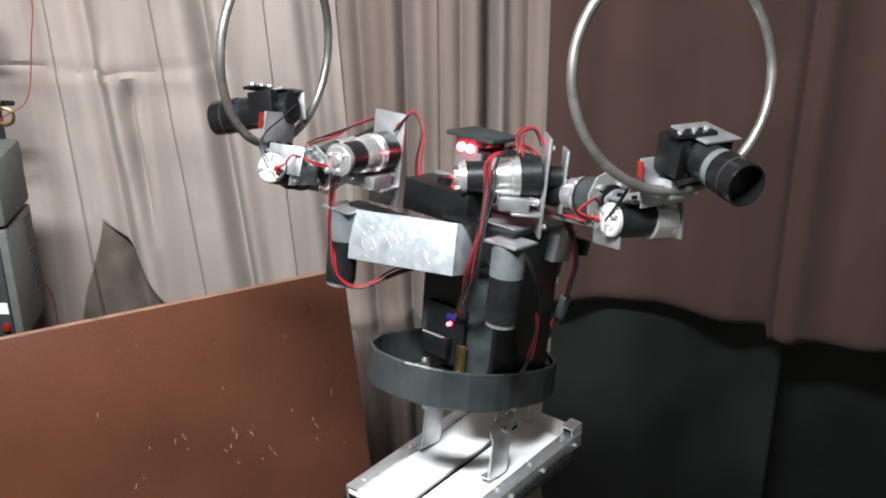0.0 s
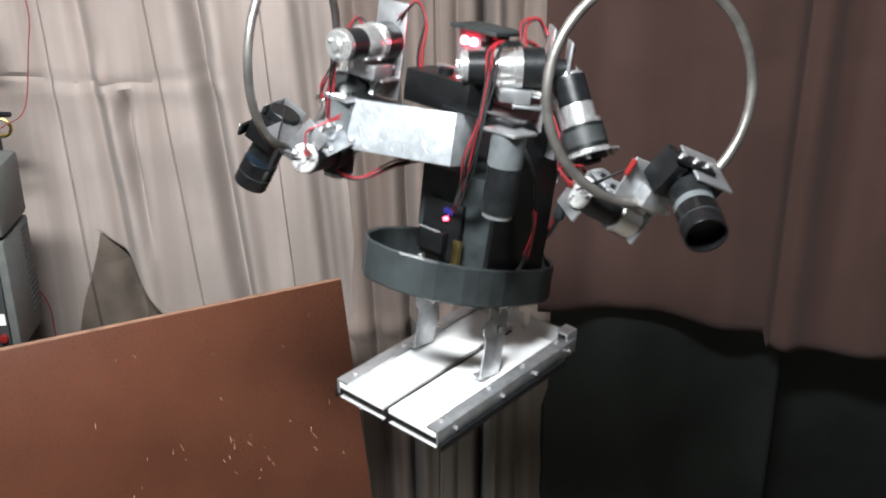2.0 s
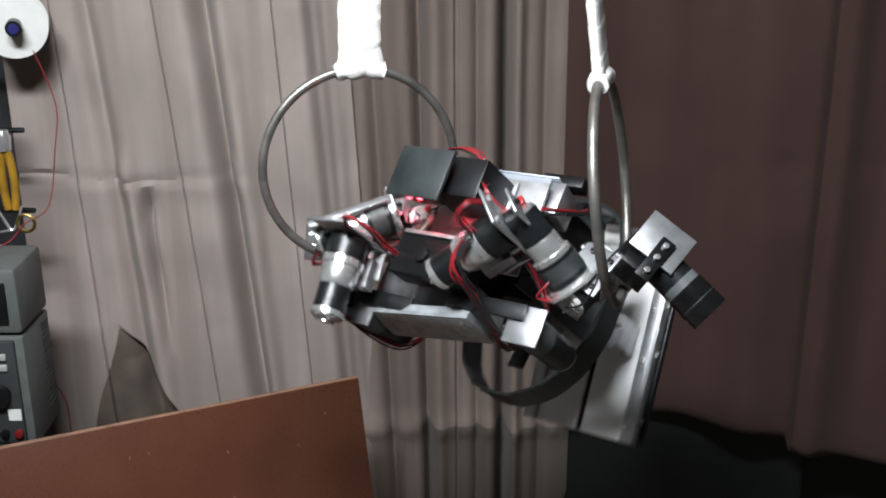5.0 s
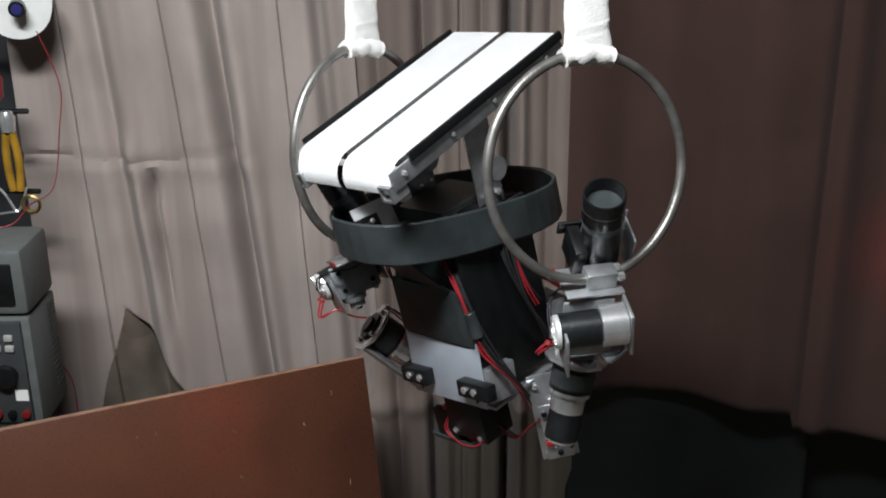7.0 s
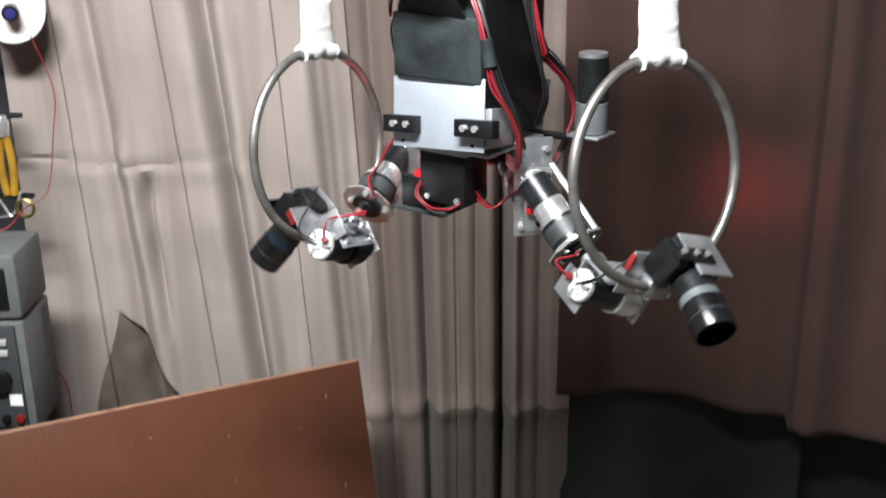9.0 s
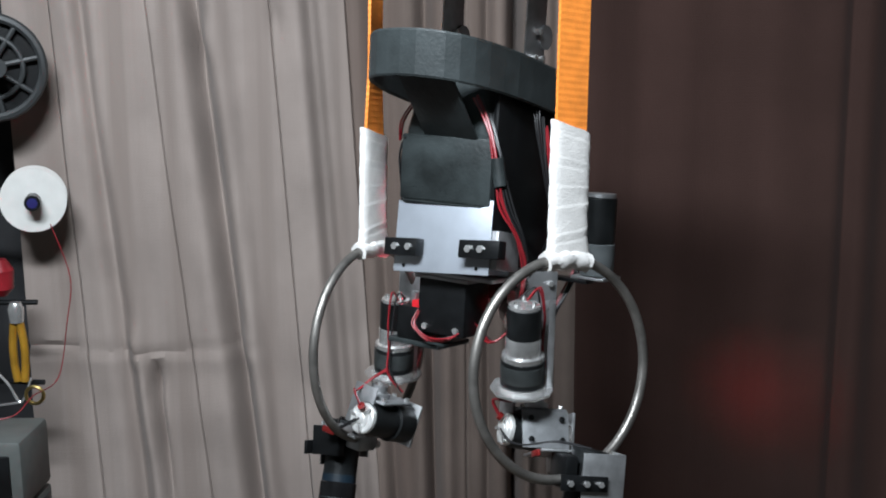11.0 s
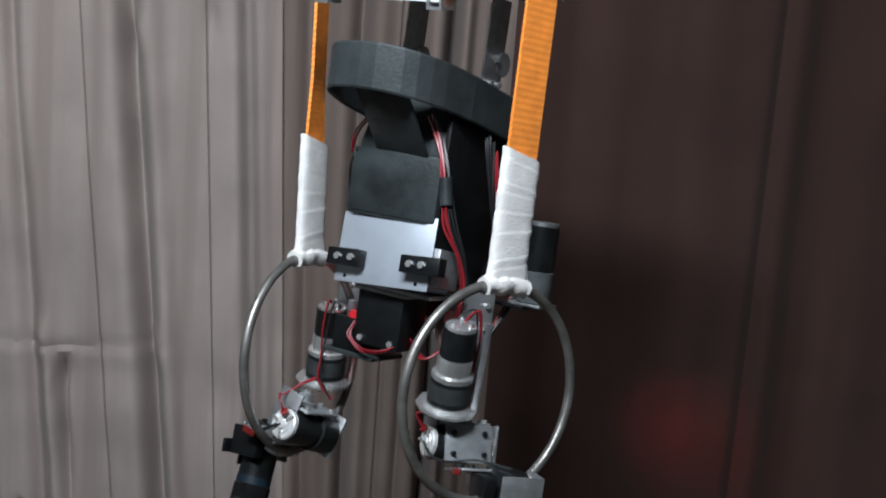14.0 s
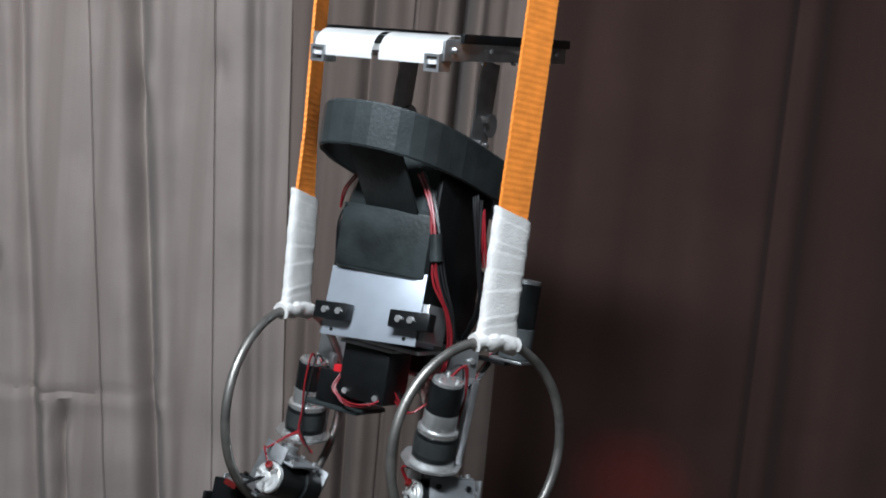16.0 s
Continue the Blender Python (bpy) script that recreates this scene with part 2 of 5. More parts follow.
def pleat_depth(x, z):
    """How far the light curtain stands back, by its sewn pleats and hanging folds."""
    y = 1.75
    for s in SEAMS:
        y += 0.006 * bump_at(x, s, 0.0015)
        y -= 0.010 * bump_at(x, s + 0.045, 0.03)
    for f, d, w in FOLDS:
        y += d * bump_at(x, f, w)
        y -= d * 0.35 * bump_at(x, f + w * 2.2, w * 1.1)
    y += 0.012 * noise.noise((x * 7, z * 1.6, 0)) + 0.004 * noise.noise((x * 25, z * 5, 4))
    # an old crease across the cloth, and the puckers where it meets the folds
    crease = 1 / (1 + math.exp((x + 0.345) * 80))
    y += crease * (0.7 + 0.6 * noise.noise((x * 16, 3, 1))) * (0.009 * bump_at(z, 0.812 + 0.01 * noise.noise((x * 5, 0, 0)), 0.006) - 0.003 * bump_at(z, 0.795, 0.016))
    y += 0.016 * bump_at(x, -0.498 - 0.25 * (0.77 - z), 0.012) * bump_at(z, 0.765, 0.03)
    y -= 0.016 * bump_at(x, -0.53, 0.014) * bump_at(z, 0.815, 0.03) + 0.014 * bump_at(x, -0.357, 0.012) * bump_at(z, 0.815, 0.03)
    drop = min(1, max(0, (0.80 - z) / 0.05)) * min(1, max(0, (z - 0.50) / 0.15))
    y += drop * (0.022 * bump_at(x, -0.505, 0.007) - 0.012 * bump_at(x, -0.522, 0.010))
    # a pinched fold high up and slack ripples below it
    y += 0.020 * bump_at(x, -0.372, 0.010) * bump_at(z, 1.285, 0.035) - 0.012 * bump_at(x, -0.355, 0.010) * bump_at(z, 1.30, 0.03)
    y += 0.010 * bump_at(x, -0.255, 0.012) * bump_at(z, 1.33, 0.03) + 0.006 * noise.noise((x * 14, z * 11, 9)) * bump_at(z, 0.76, 0.10)
    # the panel beyond the last fold hangs further back
    y += 0.045 / (1 + math.exp(-(x + 0.196) * 260))
    # the hem is caught up into a tent beside the shelf
    y += 0.038 * tent(x, z) - 0.012 * bump_at(z, 0.50, 0.08) * bump_at(x, -0.52, 0.02)
    return y


def tent(x, z):
    """How deep the caught-up hem sinks: nothing at its soft left side, most beside the ridge at its right."""
    s = (0.56 - z) / 0.2
    if s <= 0:
        return 0.0
    edge = 0.010 * noise.noise((z * 9, 2, 0))
    left, right = -0.585 - 0.085 * min(s, 1.2) + edge, -0.575 + 0.080 * min(s, 1.2) ** 0.9 + edge
    if not left < x < right:
        return 0.0
    u = (x - left) / (right - left)
    return min(1, s * 3) * u * u * min(1, (right - x) / 0.006)


DROP = [-0.25 + 0.55 * j / 40 for j in range(40)] + [0.30 + 0.28 * j / 140 for j in range(140)] + [0.58 + 1.87 * j / 190 for j in range(191)]


def light_curtain():
    bm = bmesh.new()
    nx, nz = 300, len(DROP) - 1
    grid = []
    for j in range(nz + 1):
        z = DROP[j]
        row = []
        for i in range(nx + 1):
            x0 = -0.69 + 0.535 * i / nx
            lean = float(np.interp(x0, (-0.69, -0.60, -0.55, -0.37, -0.26, -0.19, 0.0), (0.0, 0.047, 0.076, 0.09, 0.055, 0.06, 0.0)))
            row.append(bm.verts.new((x0 + lean * (1.0 - z), pleat_depth(x0, z), z)))
        grid.append(row)
    for j in range(nz):
        for i in range(nx):
            f = bm.faces.new((grid[j][i], grid[j][i + 1], grid[j + 1][i + 1], grid[j + 1][i]))
            # faces sunk inside the tent take the painted shade
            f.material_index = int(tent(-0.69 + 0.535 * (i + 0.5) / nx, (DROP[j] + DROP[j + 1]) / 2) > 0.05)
    ob = link("curtain", bm, (TAUPE, TENT_SHADE))
    ob.modifiers.new("cloth_thickness", "SOLIDIFY").thickness = 0.0015
    return tagged(ob, "light taupe pleated curtain with sewn seams and a crease", "curtain")


INNER_FOLDS = ((-0.120, 0.018, 0.012), (-0.045, 0.040, 0.012), (0.014, 0.006, 0.002), (0.050, 0.016, 0.009), (0.094, 0.070, 0.009), (0.160, 0.012, 0.010))


def inner_curtain():
    bm = bmesh.new()
    nx, nz = 260, 220
    grid = []
    for j in range(nz + 1):
        z = -0.25 + 2.70 * (j / nz)
        row = []
        for i in range(nx + 1):
            x = -0.215 + 0.43 * i / nx
            y = 1.80 + 0.014 * noise.noise((x * 9, z * 1.2, 5)) + 0.003 * noise.noise((x * 40, z * 6, 3))
            sway = 0.012 * noise.noise((0, z * 1.5, 8))
            for f, d, w in INNER_FOLDS:
                y += d * bump_at(x + sway, f, w) - d * 0.3 * bump_at(x + sway, f + w * 2.3, w * 1.1)
            y -= 0.012 * bump_at(z, 0.335, 0.02)
            lean = 0.05 * max(0, -x) / 0.2
            row.append(bm.verts.new((x + lean * (1.0 - z), y, z)))
        grid.append(row)
    for j in range(nz):
        for i in range(nx):
            f = bm.faces.new((grid[j][i], grid[j][i + 1], grid[j + 1][i + 1], grid[j + 1][i]))
            # right of the first folds the cloth is darker below about z 0.335
            f.material_index = int(grid[j][i].co.z < 0.335 + 0.008 * noise.noise((i * 0.03, 1, 0)) and i > 95)
    ob = link("curtain", bm, (TAUPE_SHADED, TAUPE_LOWER))
    ob.modifiers.new("cloth_thickness", "SOLIDIFY").thickness = 0.0015
    return tagged(ob, "taupe curtain hanging in deep narrow folds, shade mixed into its colour", "curtain")


def dark_curtain():
    bm = bmesh.new()
    nx, nz = 330, 110
    grid = []
    for j in range(nz + 1):
        row = []
        for i in range(nx + 1):
            x = 0.185 + (1.5 - 0.185) * i / nx
            hem = float(np.interp(x, (0.18, 0.30, 0.383, 0.503, 0.583, 0.594, 0.78, 1.5), (0.398, 0.395, 0.390, 0.362, 0.345, 0.310, 0.294, 0.26))) + 0.002 * noise.noise((x * 9, 0, 0))
            z = hem + (2.45 - hem) * (j / nz)
            y = 1.735 + 0.013 * math.sin(x * 21 + 0.4) * (0.6 + 0.4 * noise.noise((x * 3, z * 0.5, 2))) + 0.004 * math.sin(x * 47 + z) + 0.012 * noise.noise((x * 6, z * 2, 7))
            y += 0.012 * bump_at(x, 0.60, 0.012) - 0.008 * bump_at(x, 0.63, 0.02)
            y += 0.004 * bump_at(z, 0.83, 0.004) * (x > 0.42)
            y += 0.003 * bump_at(z, hem, 0.02)
            row.append(bm.verts.new((x, y, z)))
        grid.append(row)
    for j in range(nz):
        for i in range(nx):
            bm.faces.new((grid[j][i], grid[j][i + 1], grid[j + 1][i + 1], grid[j + 1][i]))
    ob = link("curtain", bm, BROWN)
    ob.modifiers.new("cloth_thickness", "SOLIDIFY").thickness = 0.002
    return tagged(ob, "dark chocolate brown curtain with a wavy raised hem", "curtain")


light_curtain()
inner_curtain()
dark_curtain()


def black_backing():
    """Black sheet that hangs below the brown hem, in front of a darker one."""
    bm = bmesh.new()
    n, rows = 60, 24
    grid = []
    for j in range(rows + 1):
        row = []
        for i in range(n + 1):
            x = 0.205 + 0.44 * i / n
            top = 0.60
            z = -0.29 + (top + 0.29) * j / rows
            row.append(bm.verts.new((x, 1.80 + 0.02 * math.sin(x * 14) + 0.006 * noise.noise((x * 12, z * 6, 1)), z)))
        grid.append(row)
    for j in range(rows):
        for i in range(n):
            bm.faces.new((grid[j][i], grid[j][i + 1], grid[j + 1][i + 1], grid[j + 1][i]))
    ob = link("black_sheet", bm, BLACK_SHEET)
    ob.modifiers.new("sheet_thickness", "SOLIDIFY").thickness = 0.003
    tagged(ob, "glossy black sheet hanging below the brown curtain", "sheet")
    back = link("black_hardboard", box((0.19, 1.90, -0.3), (1.6, 1.92, 0.75)), BLACK_SHEET)
    tagged(back, "plain black hardboard standing behind the sheet", "hardboard", kind="structure")


black_backing()


def brown_board():
    """A board that leans back against the curtain, its upper edge level."""
    right, left = Vector((-0.140, 1.60, 0.529)), Vector((-0.80, 1.287, 0.533))
    along = (right - left)
    length = along.length
    ax = along.normalized()
    lean = radians(15)
    face = Vector((ax.y, -ax.x, 0)).normalized()
    down = (face * math.sin(lean) - Vector((0, 0, 1)) * math.cos(lean)).normalized()
    back = ax.cross(down).normalized()
    if back.y < 0:
        back = -back
    h = 0.82 / math.cos(lean)
    m = Matrix((ax, down, back)).transposed().to_4x4()
    m.translation = left
    t = thing("leaning_board", "reddish-brown scratched board leaning against the curtain", "board")
    part("board", box((0, 0.002, 0.0), (length, h, 0.006), 0.0006, m), BOARD, t)
    part("top_edge", box((0, -0.0012, 0.0003), (length, 0.0018, 0.0057), 0, m), BOARD_EDGE, t, "pale raw upper edge of the board")
    rng = random.Random(4)
    bm = bmesh.new()
    for k in range(34):
        u, v = rng.uniform(0.30, length - 0.01), rng.uniform(0.02, 0.32)
        if k > 10:
            u, v = length - abs(rng.gauss(0.17, 0.10)), 0.20 + abs(rng.gauss(0.03, 0.06))
        ln = rng.uniform(0.002, 0.010)
        add_box(bm, (-0.0003, -ln / 2, -0.0003), (0.0003, ln / 2, 0.0001), 0, m @ Matrix.Translation((u, v, -0.0001)) @ Matrix.Rotation(rng.uniform(-0.7, 0.3), 4, "Z"))
    tagged(part("scratches", bm, SCRATCH, t, "pale scratches in the brown surface"), kind="stuff")


brown_board()


# ---- the bench corner beside the curtain ----
def instrument():
    t = thing("bench_meter", "grey bench meter with buttons and a vented side", "meter")
    x1, x0, y0, y1, z0, z1 = -0.585, -0.80, 1.42, 1.53, 0.505, 0.775
    part("case", box((x0, y0 + 0.006, z0), (x1, y1, z0 + 0.17), 0.004), GREY_CASE, t)
    part("lid", box((x0, y0 + 0.004, z0 + 0.174), (x1 + 0.002, y1, z1), 0.008), GREY_CASE, t, "raised grey display hood")
    part("panel", box((x0 + 0.01, y0, z0 + 0.01), (x1 - 0.012, y0 + 0.008, z0 + 0.165), 0.002), DARK_CASE, t, "dark control panel")
    part("display", box((x0 + 0.01, y0, z0 + 0.19), (x1 - 0.014, y0 + 0.006, z1 - 0.02), 0.002), BLACK, t, "black display window")
    for r in range(2):
        for c in range(3):
            x = x1 - 0.03 - 0.018 * c
            part("button", box((x - 0.006, y0 - 0.004, z0 + 0.138 - 0.016 * r), (x + 0.006, y0 + 0.002, z0 + 0.147 - 0.016 * r), 0.001), KNOB_GREY, t, "pale grey push button")
    part("knob", rod((x1 - 0.04, y0 + 0.002, z0 + 0.085), (x1 - 0.04, y0 - 0.012, z0 + 0.085), 0.016), BLACK, t, "black rotary switch")
    part("sticker", box((x1 - 0.032, y0 - 0.001, z0 + 0.045), (x1 - 0.014, y0 + 0.001, z0 + 0.062), 0), OFFWHITE, t, "white sticker")
    for k, mt in enumerate((RED_TAPE, BLACK, RED_TAPE)):
        x = x1 - 0.02 - 0.02 * k
        part("socket", rod((x, y0 + 0.002, z0 + 0.025), (x, y0 - 0.006, z0 + 0.025), 0.006, 16), mt, t)
    for k in range(16):
        z = z0 + 0.03 + 0.0085 * k
        part("vent", box((x1 - 0.001, y1 - 0.035, z), (x1 + 0.0012, y1 - 0.008, z + 0.004), 0.0003), DARK_CASE, t)
    return t


instrument()
tagged(link("shelf", box((-1.2, 1.405, 0.485), (-0.60, 1.56, 0.505), 0.002), DARK_WALL), "dark narrow bench shelf under the meter", "shelf")
tagged(link("wall_tools", box((-1.4, 1.86, -0.3), (-0.66, 1.88, 2.4), 0.002), DARK_WALL), "dark wall behind the hung tools", "wall", kind="structure")
tagged(link("bench", box((-1.2, 1.42, -0.3), (-0.61, 1.55, 0.484), 0.002), DARK_WALL), "dark bench under the narrow shelf", "bench")


def spool(centre, r, white):
    c = Vector(centre)
    t = thing("wire_spool", "white flanged spool of red wire on a dark spindle" if white else "black spoked plastic spool on the same rack", "spool", "spools on the rack")
    tilt = Vector((0.30, -0.95, 0.0)).normalized()
    back = c - tilt * 0.045
    q = tilt.to_track_quat("Z", "Y").to_matrix().to_4x4()
    if white:
        part("flange", rod(c, c - tilt * 0.003, r, 64), OFFWHITE, t, "glossy white front flange")
        part("flange", rod(back, back - tilt * 0.003, r, 64), OFFWHITE, t)
        part("winding", rod(c - tilt * 0.003, back, r * 0.8, 48), RED_WIRE, t, "red wire winding")
        part("hub", rod(c + tilt * 0.032, c, r * 0.24, 24), BLACK, t, "dark hollow spindle end")
        part("bore", rod(c + tilt * 0.0325, c + tilt * 0.031, r * 0.16, 20), BLUE, t)
    else:
        m = Matrix.Translation(c) @ q
        for rad, w in ((r, 0.007), (r * 0.62, 0.004)):
            bm = bmesh.new()
            add_tube(bm, [m @ Vector((rad * math.cos(k * math.tau / 48), rad * math.sin(k * math.tau / 48), 0)) for k in range(48)], w, 8, True)
            part("rim", bm, DARK_CASE, t)
        for k in range(8):
            a = k * math.tau / 8 + 0.2
            part("spoke", rod(m @ Vector((r * 0.2 * math.cos(a), r * 0.2 * math.sin(a), 0)), m @ Vector((r * math.cos(a), r * math.sin(a), 0)), 0.004, 8), DARK_CASE, t)
        part("disc", rod(m @ Vector((0, 0, -0.012)), m @ Vector((0, 0, -0.009)), r, 48), BLACK, t)
        part("hub", rod(m @ Vector((0, 0, -0.004)), m @ Vector((0.012, 0, 0.05)), r * 0.2, 20), DARK_CASE, t, "grey spindle")
    return t


spool((-0.630, 1.66, 1.066), 0.0476, True)
spool((-0.678, 1.66, 1.262), 0.073, False)
rack = thing("spool_rack", "dark rod rack that carries the wire spools", "rack")
part("upright", rod((-0.765, 1.70, -0.3), (-0.765, 1.70, 1.45), 0.007, 12), BLACK, rack)
for zz, xx in ((1.066, -0.632), (1.262, -0.68)):
    part("spindle", rod((-0.765, 1.70, zz), (xx, 1.664, zz), 0.006, 12), BLACK, rack)

loose = thing("loose_wire", "thin red wire hanging from the spool to the bench", "wire")
wire("strand", [(-0.607, 1.660, 1.030), (-0.583, 1.660, 0.950), (-0.592, 1.660, 0.882), (-0.612, 1.660, 0.792), (-0.614, 1.56, 0.795), (-0.63, 1.52, 0.778), (-0.68, 1.50, 0.777)], 0.0012, RED_WIRE, loose)
loose2 = thing("loose_wire", "thin red wire hanging behind the bench meter", "wire")
wire("strand", [(-0.60, 1.545, 0.62), (-0.604, 1.56, 0.55), (-0.595, 1.58, 0.50), (-0.60, 1.60, 0.43), (-0.60, 1.60, 0.2)], 0.0014, RED_WIRE, loose2)


def pliers():
    t = thing("pliers", "steel pliers with yellow grips hung on the rack", "pliers")
    part("head", rod((-0.645, 1.60, 0.925), (-0.645, 1.60, 0.895), 0.012, 16, ((0, 0.008), (0.3, 0.012), (1, 0.010))), CHROME, t)
    for s in (-1, 1):
        bm = bmesh.new()
        add_tube(bm, smooth_line([(-0.645 + s * 0.004, 1.60, 0.895), (-0.645 + s * 0.008, 1.60, 0.865), (-0.645 + s * 0.008, 1.60, 0.83), (-0.645 + s * 0.005, 1.60, 0.805)]), 0.006, 10)
        part("grip", bm, YELLOW, t, "yellow plastic grip")
    bm = bmesh.new()
    add_tube(bm, [(-0.625 + 0.013 * math.cos(k * math.tau / 24), 1.595, 0.785 + 0.013 * math.sin(k * math.tau / 24)) for k in range(24)], 0.0028, 8, True)
    u = thing("split_ring", "small brass ring hung beside the pliers", "ring")
    part("ring", bm, BRASS, u)
    v = thing("wire_bracket", "bent bright wire bracket under the pliers", "bracket")
    wire("bent_wire", [(-0.69, 1.60, 0.83), (-0.665, 1.6, 0.80), (-0.648, 1.6, 0.772), (-0.63, 1.6, 0.81)], 0.003, CHROME, v)
    wire("bent_wire", [(-0.70, 1.60, 0.765), (-0.648, 1.6, 0.772)], 0.003, CHROME, v)
    hook = thing("tool_hook", "dark hook rail that carries the hung tools", "hook")
    part("rail", rod((-0.72, 1.62, 0.92), (-0.62, 1.62, 0.92), 0.004, 10), BLACK, hook)
    part("rail", rod((-0.72, 1.62, 0.80), (-0.615, 1.61, 0.80), 0.004, 10), BLACK, hook)
    part("post", rod((-0.715, 1.625, 0.505), (-0.715, 1.625, 0.95), 0.005, 10), BLACK, hook)
    jar = thing("dark_red_handle", "dark red round tool handle on the rack", "handle")
    part("handle", rod((-0.672, 1.62, 0.985), (-0.672, 1.62, 0.93), 0.02, 20, ((0, 0.010), (0.3, 0.02), (0.8, 0.018), (1, 0.008))), RED_WIRE, jar)


pliers()


# ---- the rings on their straps ----
def gym_ring(label, twist=0.0):
    t = thing("gymnastic_ring", label, "gymnastic ring", "pair of rings")
    bm = bmesh.new()
    add_tube(bm, [(0.1 * math.cos(k * math.tau / 96), 0, 0.1 * math.sin(k * math.tau / 96)) for k in range(96)], 0.0046, 14, True)
    part("hoop", bm, STEEL_RING, t, "dull bare steel hoop")
    # tape wound over the hoop and up the strap
    bm = bmesh.new()
    pts = [(0.1 * math.sin(a), 0, 0.1 * math.cos(a)) for a in [k * 0.05 - 0.25 for k in range(11)]]
    add_tube(bm, smooth_line(pts, 3), 0.0092, 16)
    for v in bm.verts:
        v.co += (v.co - Vector((0, 0, 0.1))).normalized() * 0.0030 * noise.noise(v.co * 95) + Vector((0, 0, 0.0016 * noise.noise(v.co * 240)))
    part("binding", bm, BANDAGE, t, "white tape bound round the hoop")
    bm = bmesh.new()
    rows, rng = 90, random.Random(7)
    prof = []
    for j in range(rows + 1):
        z = 0.100 + 0.118 * j / rows
        lap = (j * 0.083 + 0.30 * math.sin(j * 0.11) + 0.22 * math.sin(j * 0.37 + 1)) % 1.0
        w = 0.0245 - 0.003 * min(1, j / 12) + 0.0004 * lap + rng.uniform(-0.00008, 0.00008)
        d = 0.0056 + 0.00045 * lap
        prof.append([bm.verts.new((w * math.copysign(abs(math.cos(a)) ** 0.5, math.cos(a)) + 0.0004 * math.sin(j * 0.4), d * math.copysign(abs(math.sin(a)) ** 0.6, math.sin(a)), z + 0.0065 * math.cos(a) * math.sin(j * 0.05 + 0.6))) for a in [k * math.tau / 20 for k in range(20)]])
    for u, v in zip(prof, prof[1:]):
        for k in range(20):
            bm.faces.new((u[k], u[(k + 1) % 20], v[(k + 1) % 20], v[k]))
    bm.faces.new(prof[0][::-1])
    bm.faces.new(prof[-1])
    part("wrapping", bm, BANDAGE, t, "white cloth tape wound round the strap end")
    bm = bmesh.new()
    prof = []
    for j in range(481):
        z = 0.19 + 1.45 * j / 480
        d = 0.0014 + 0.00022 * (j % 2)
        w = 0.0178 - 0.0005 * (j % 2)
        prof.append([bm.verts.new(Matrix.Rotation(twist * min(1, j / 30), 3, "Z") @ Vector(p)) for p in ((-w, -d, z), (w, -d, z), (w, d, z), (-w, d, z))])
    for u, v in zip(prof, prof[1:]):
        for k in range(4):
            bm.faces.new((u[k], u[(k + 1) % 4], v[(k + 1) % 4], v[k]))
    strap = part("strap", bm, ORANGE, t, "orange woven webbing strap")
    for face in strap.data.polygons:
        face.use_smooth = False
    return t


ring_a = gym_ring("steel ring on an orange strap bound with white tape")
ring_b = gym_ring("steel ring on an orange strap bound with white tape", 0.24)


# ---- the robot; its own space: x to its side, y to its back, z up from the soles ----
robot = thing("gymnast_robot", "small gymnast robot of motors, aluminium plates and red wires", "robot")


FOOT = Matrix.Translation((0.002, 0, -0.001)) @ Matrix.Rotation(0.185, 4, "X")


